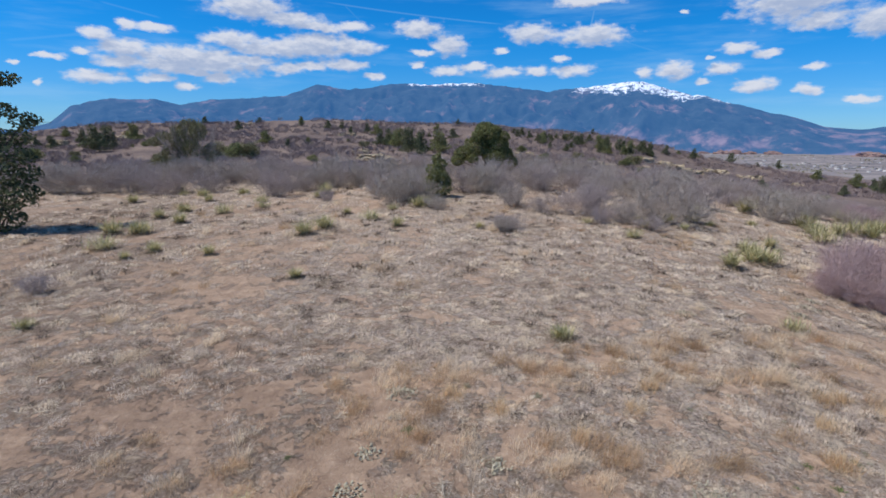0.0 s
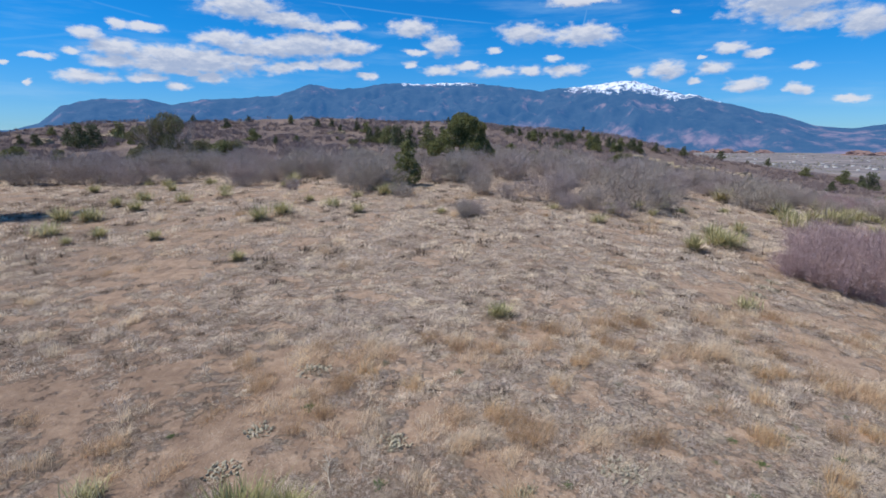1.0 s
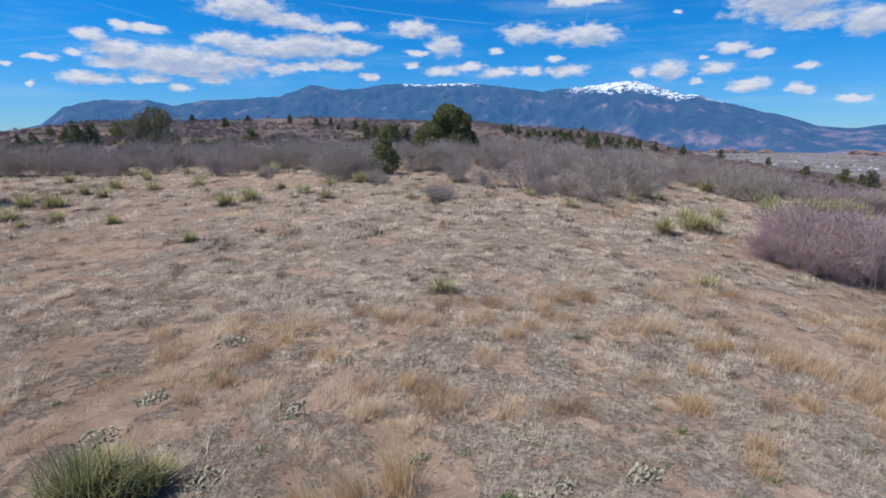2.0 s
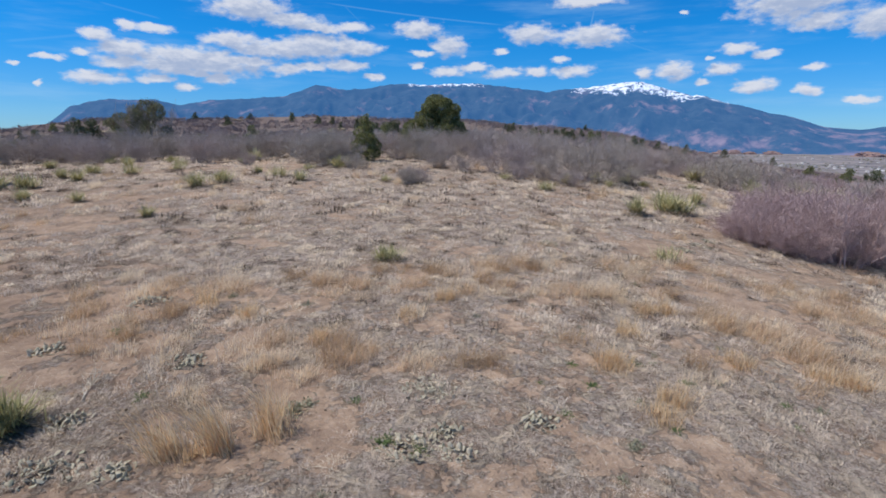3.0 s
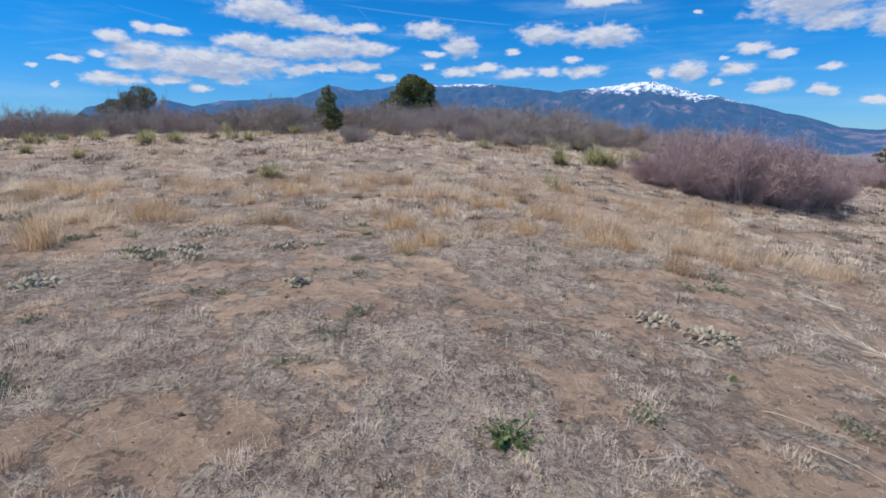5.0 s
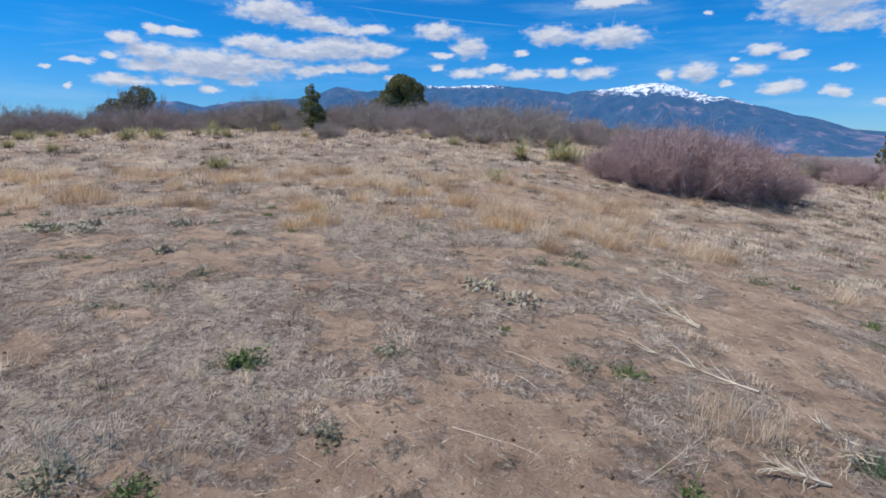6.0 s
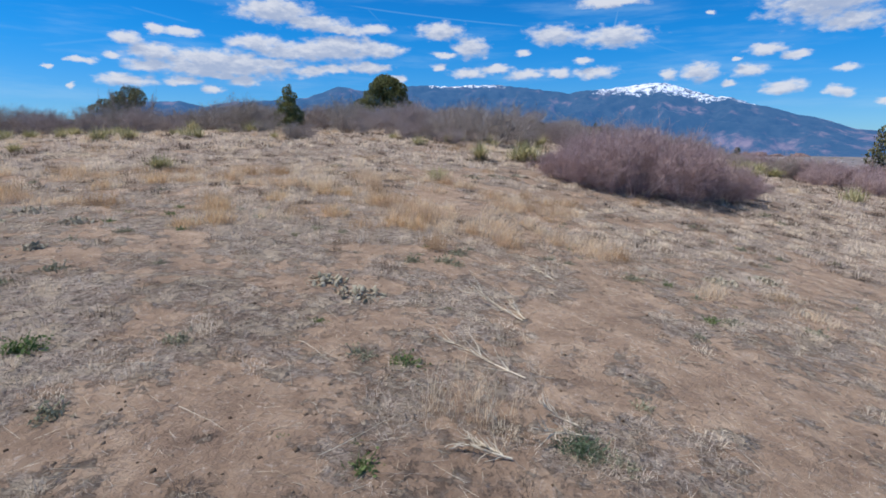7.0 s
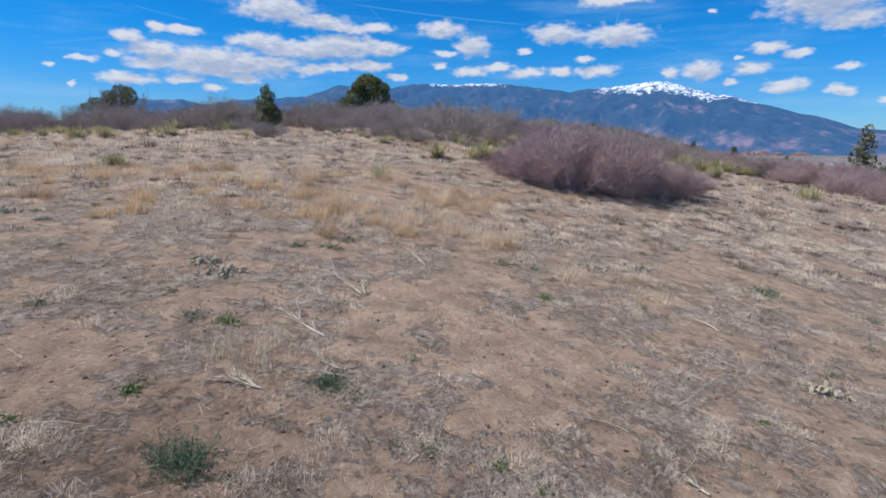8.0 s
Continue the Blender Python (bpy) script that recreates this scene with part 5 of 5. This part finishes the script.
def bunchgrass(x, y, wide, tall, n, rng, width=0.0024, sweep=0.16, mat=BLOND, label="large fanned clump of blond dry bunchgrass", group="big bunchgrass clumps", lean=0.75):
    """One big fan of fine blond blades."""
    ob = thing("bunchgrass", label, "grass", group, at=(x, y, ground_z(x, y)))
    root = rng.normal((x, y), wide, (n // 12, 2))
    v, f = arched(rng, root, 12, rng.uniform(0.55, 1.0, len(root)) * tall, lean, np.full(len(root), 0.025), width, (sweep, 0.2 * sweep))
    v = v - np.array((x, y, ground_z(x, y)))
    t = np.repeat(np.clip(0.66 + 0.35 * np.repeat(rng.uniform(0, 1, len(root)), 12) + rng.normal(0.0, 0.32, len(root) * 12), 0, 1), 5)
    part("blade_fan", mesh_of("blade_fan", v, f, mat, {"tone": t}, flat=True), ob)


def pale_tufts():
    """Rounded bleached tufts over the middle of the meadow."""
    rng = np.random.default_rng(131)
    count = 5200
    root = np.column_stack([rng.uniform(-14, 22, count), 7.0 + 16 * rng.uniform(0, 1, count) ** 1.25])
    root = root[cover(root[:, 0], root[:, 1]) + rng.normal(0, 0.03, count) > 0.50][::3]
    root = np.repeat(root, 3, 0) + rng.normal(0, 0.07, (len(root) * 3, 2))
    m, n = len(root), 26
    v, f = arched(rng, root, n, rng.uniform(0.10, 0.20, m), 1.15, 0.045 * rng.uniform(0.6, 1.7, m), np.repeat(np.interp(root[:, 1], (7, 14), (0.0017, 0.0038)), n), (0.08, -0.03))
    t = np.repeat(np.clip(np.repeat(np.repeat(rng.normal(0.76, 0.22, m // 3), 3), n) + rng.normal(0, 0.2, m * n), 0, 1), 5)
    tagged(new("pale_grass", mesh_of("pale_grass", v, f, STRAW, {"tone": t}, flat=True)), "rounded tufts of bleached cream dead grass", "grass", kind="stuff")


def hair_tufts():
    """Pale mops of hair-fine dead grass beside the way."""
    rng = np.random.default_rng(141)
    root = np.column_stack([rng.uniform(0.5, 17, 1500), rng.uniform(1.6, 9, 1500)])
    root = root[cover(root[:, 0], root[:, 1]) + rng.normal(0, 0.02, len(root)) > 0.515]
    m, n = len(root), 64
    v, f = arched(rng, root, n, rng.uniform(0.05, 0.11, m), 1.2, 0.035 * rng.uniform(0.6, 1.8, m), 0.0010, (0.03, -0.01))
    t = np.repeat(np.clip(np.repeat(rng.normal(0.70, 0.15, m), n) + rng.normal(0, 0.18, m * n), 0, 1), 5)
    tagged(new("mop_grass", mesh_of("mop_grass", v, f, STRAW, {"tone": t}, flat=True)), "pale mops of hair-fine dead grass", "grass", kind="stuff")


def litter():
    """Loose stalks and small stones on the bare soil."""
    rng = np.random.default_rng(101)
    n = 24000
    x, y = rng.uniform(-2, 17, n), rng.uniform(0.8, 10, n)
    a = rng.uniform(0, np.pi, n)
    s = np.minimum(0.03 + rng.exponential(0.05, n), 0.24)
    p0 = np.column_stack([x, y, height(x, y) + 0.004])
    p1 = np.column_stack([x + np.cos(a) * s, y + np.sin(a) * s * 0.7, height(x + np.cos(a) * s, y + np.sin(a) * s * 0.7) + rng.uniform(0.004, 0.03, n)])
    v, f = sticks(p0, p1, 0.0009, 0.0005, 1)
    tagged(new("fallen_straw", mesh_of("fallen_straw", v, f, DEADWOOD)), "loose pale straw scattered on the soil", "straw", kind="stuff")
    n = 7500
    x, y = rng.uniform(1, 17, n), rng.uniform(1.2, 9, n)
    c = np.column_stack([x, y, height(x, y)])
    octa = np.array([(1, 0, 0), (0, 1, 0), (-1, 0, 0), (0, -1, 0), (0, 0, 0.7), (0, 0, -0.5)])
    f0 = np.array([(0, 1, 4), (1, 2, 4), (2, 3, 4), (3, 0, 4), (1, 0, 5), (2, 1, 5), (3, 2, 5), (0, 3, 5)])
    r = np.minimum(rng.exponential(0.004, (n, 1, 1)) + 0.003, 0.02) * rng.uniform(0.6, 1.3, (n, 6, 1))
    v = (c[:, None] + octa[None] * r).reshape(-1, 3)
    f = (np.arange(n)[:, None, None] * 6 + f0[None]).reshape(-1, 3)
    n = 2200
    x, y = rng.uniform(-6, 18, n), rng.uniform(3, 17, n)
    c = np.column_stack([x, y, height(x, y)])
    r = np.minimum(rng.exponential(0.007, (n, 1, 1)) + 0.005, 0.022) * rng.uniform(0.6, 1.3, (n, 6, 1))
    f = np.concatenate([f, len(v) + (np.arange(n)[:, None, None] * 6 + f0[None]).reshape(-1, 3)])
    v = np.concatenate([v, (c[:, None] + octa[None] * r).reshape(-1, 3)])
    tagged(new("gravel", mesh_of("gravel", v, f, STONE, flat=True)), "small stones and crumbs of soil", "gravel", kind="stuff")


meadow_grass()
tussocks()
curled_tufts()
blond_grass()
pale_tufts()
hair_tufts()
rng = np.random.default_rng(133)
for x, y, wide, tall, n, sweep, lean in [(1.98, 6.52, 0.050, 0.70, 216, -0.44, 0.50), (2.38, 6.62, 0.050, 0.80, 264, -0.42, 0.42), (2.74, 6.88, 0.090, 0.62, 360, -0.16, 0.62), (2.17, 6.53, 0.075, 0.26, 156, -0.10, 1.0)]:
    bunchgrass(x, y, wide, tall, n, rng, 0.0026, sweep, TAWNY, lean=lean)
for x, y, tall in [(6.18, 8.41, 0.34), (6.57, 7.55, 0.32), (7.25, 10.08, 0.36), (9.00, 8.22, 0.34), (8.26, 9.77, 0.32), (3.79, 9.56, 0.30), (4.31, 10.26, 0.36), (6.19, 8.26, 0.26), (6.71, 9.26, 0.32),
                   (7.62, 10.14, 0.34), (0.85, 9.92, 0.38), (1.57, 9.49, 0.36), (2.68, 8.81, 0.30), (7.80, 8.48, 0.32), (8.69, 8.37, 0.28), (6.30, 7.21, 0.24)]:
    bunchgrass(x, y, 0.085, tall, 300, rng, 0.0026, 0.0, TAWNY, "upright tawny clump of dry bunchgrass", "tawny bunchgrass clumps")
bunchgrass(9.60, 3.79, 0.15, 0.30, 300, rng, 0.0011, 0.03)
litter()


# ---- rock ledges, town and red rocks ----
def rock_ledge(x, y, wide, tall, seed):
    rng = np.random.default_rng(seed)
    ob = thing("rock_ledge", "pale tan sandstone ledge on the brushy slope", "rock", "rock ledges", at=(x, y, ground_z(x, y)))
    for k in range(7):
        bm = bmesh.new()
        bmesh.ops.create_cube(bm, size=1.0)
        bmesh.ops.subdivide_edges(bm, edges=bm.edges[:], cuts=5, use_grid_fill=True)
        sx, sy, sz = wide * rng.uniform(0.14, 0.36), wide * rng.uniform(0.12, 0.25), tall * rng.uniform(0.3, 0.8)
        ox, oy = rng.uniform(-0.45, 0.45) * wide, rng.uniform(-0.3, 0.3) * wide
        turn = Matrix.Rotation(rng.uniform(0, 3.1), 3, "Z") @ Matrix.Rotation(rng.uniform(-0.25, 0.25), 3, "X")
        drop = float(height(x + ox, y + oy)) - ground_z(x, y)
        for v in bm.verts:
            p = Vector((v.co.x * 3 + k * 5, v.co.y * 3, v.co.z * 3 + seed))
            w = 1 + 0.7 * noise.noise(p * 0.8) + 0.35 * noise.noise(p * 2.5)
            q = turn @ Vector((v.co.x * sx * w, v.co.y * sy * w, v.co.z * sz * w))
            v.co = q + Vector((ox, oy, drop + sz * 0.25))
        me = bpy.data.meshes.new("slab")
        bm.to_mesh(me)
        bm.free()
        me.materials.append(SANDSTONE)
        part("slab", me, ob)


for k, (x, y, wide, tall) in enumerate([(-13.6, 127.5, 8.5, 2.6), (-18.9, 144.4, 6.5, 1.8), (-32.2, 197.4, 6, 1.5), (25.4, 156.3, 6, 2.0), (45.6, 148.0, 7, 2.0), (72.2, 175.4, 11, 2.6), (80.1, 180.1, 11, 2.4), (103.2, 190.6, 13, 2.2),
                                          (108.5, 182.0, 9, 1.6), (-107.9, 186.9, 11, 3.2), (-115.6, 168.4, 7, 2.2), (116.5, 173.1, 7, 1.4), (-82.8, 236.4, 6, 1.4), (88.0, 186.0, 10, 1.8), (62.0, 160.0, 7, 1.4)]):
    rock_ledge(x, y, wide, tall, 200 + k)


def town():
    rng = np.random.default_rng(301)
    n = 280
    a, r = np.radians(rng.uniform(24, 46, n)), rng.uniform(1500, 2900, n)
    r[:150] = rng.uniform(1600, 1900, 150)
    x, y = r * np.sin(a), r * np.cos(a)
    w, d, h = rng.uniform(3, 10, n), rng.uniform(3, 8, n), rng.uniform(1.5, 3.0, n)
    c = np.array([(-1, -1, 0), (1, -1, 0), (1, 1, 0), (-1, 1, 0), (-1, -1, 1), (1, -1, 1), (1, 1, 1), (-1, 1, 1)], float)
    v = np.column_stack([x, y, height(x, y) - 0.5])[:, None] + c[None] * np.stack([w / 2, d / 2, h + 0.5], 1)[:, None]
    f0 = np.array([(0, 1, 5, 4), (1, 2, 6, 5), (2, 3, 7, 6), (3, 0, 4, 7), (4, 5, 6, 7)])
    f = (np.arange(n)[:, None, None] * 8 + f0[None]).reshape(-1, 4)
    tagged(new("far_town", mesh_of("far_town", v.reshape(-1, 3), f, ROOFS, flat=True)), "pale roofs and walls of a far town on the plain", "buildings", kind="stuff")


def plain_trees():
    """Dark trees and hedges between the roofs, too far off to tell apart."""
    rng = np.random.default_rng(305)
    n = 2600
    a, r = np.radians(rng.uniform(20, 47, n)), rng.uniform(700, 2950, n)
    x, y = r * np.sin(a), r * np.cos(a)
    keep = fbm(x / 110, y / 110, 307, 3) > 0.55
    x, y, n = x[keep], y[keep], int(keep.sum())
    c = np.repeat(np.column_stack([x, y, height(x, y) + 1.5]), 7, 0) + rng.normal(0, 1, (n * 7, 3)) * np.array((2.2, 2.2, 1.0))
    tagged(new("plain_trees", leaf_mesh("plain_trees", c, 1.7, rng, PINYON)), "far trees and hedges on the plain", "trees", kind="stuff")


town()
plain_trees()


def red_rock(x, y, wide, tall, seed):
    bm = bmesh.new()
    bmesh.ops.create_icosphere(bm, subdivisions=4, radius=1.0)
    for v in bm.verts:
        p = v.co * 2.2 + Vector((seed * 3.1, 0, 0))
        w = 1 + 0.45 * noise.noise(p) + 0.2 * noise.noise(p * 2.7)
        v.co = Vector((v.co.x * wide * w, v.co.y * wide * 0.4 * w, max(v.co.z, -0.3) * tall * w))
    me = bpy.data.meshes.new("red_rock")
    bm.to_mesh(me)
    bm.free()
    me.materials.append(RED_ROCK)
    ob = new("red_rock", me)
    ob.matrix_basis = pose(x, y, ground_z(x, y), 0, 0, -30)
    tagged(ob, "far ridge of red sandstone at the mountains' foot", "rock", group="red rocks")


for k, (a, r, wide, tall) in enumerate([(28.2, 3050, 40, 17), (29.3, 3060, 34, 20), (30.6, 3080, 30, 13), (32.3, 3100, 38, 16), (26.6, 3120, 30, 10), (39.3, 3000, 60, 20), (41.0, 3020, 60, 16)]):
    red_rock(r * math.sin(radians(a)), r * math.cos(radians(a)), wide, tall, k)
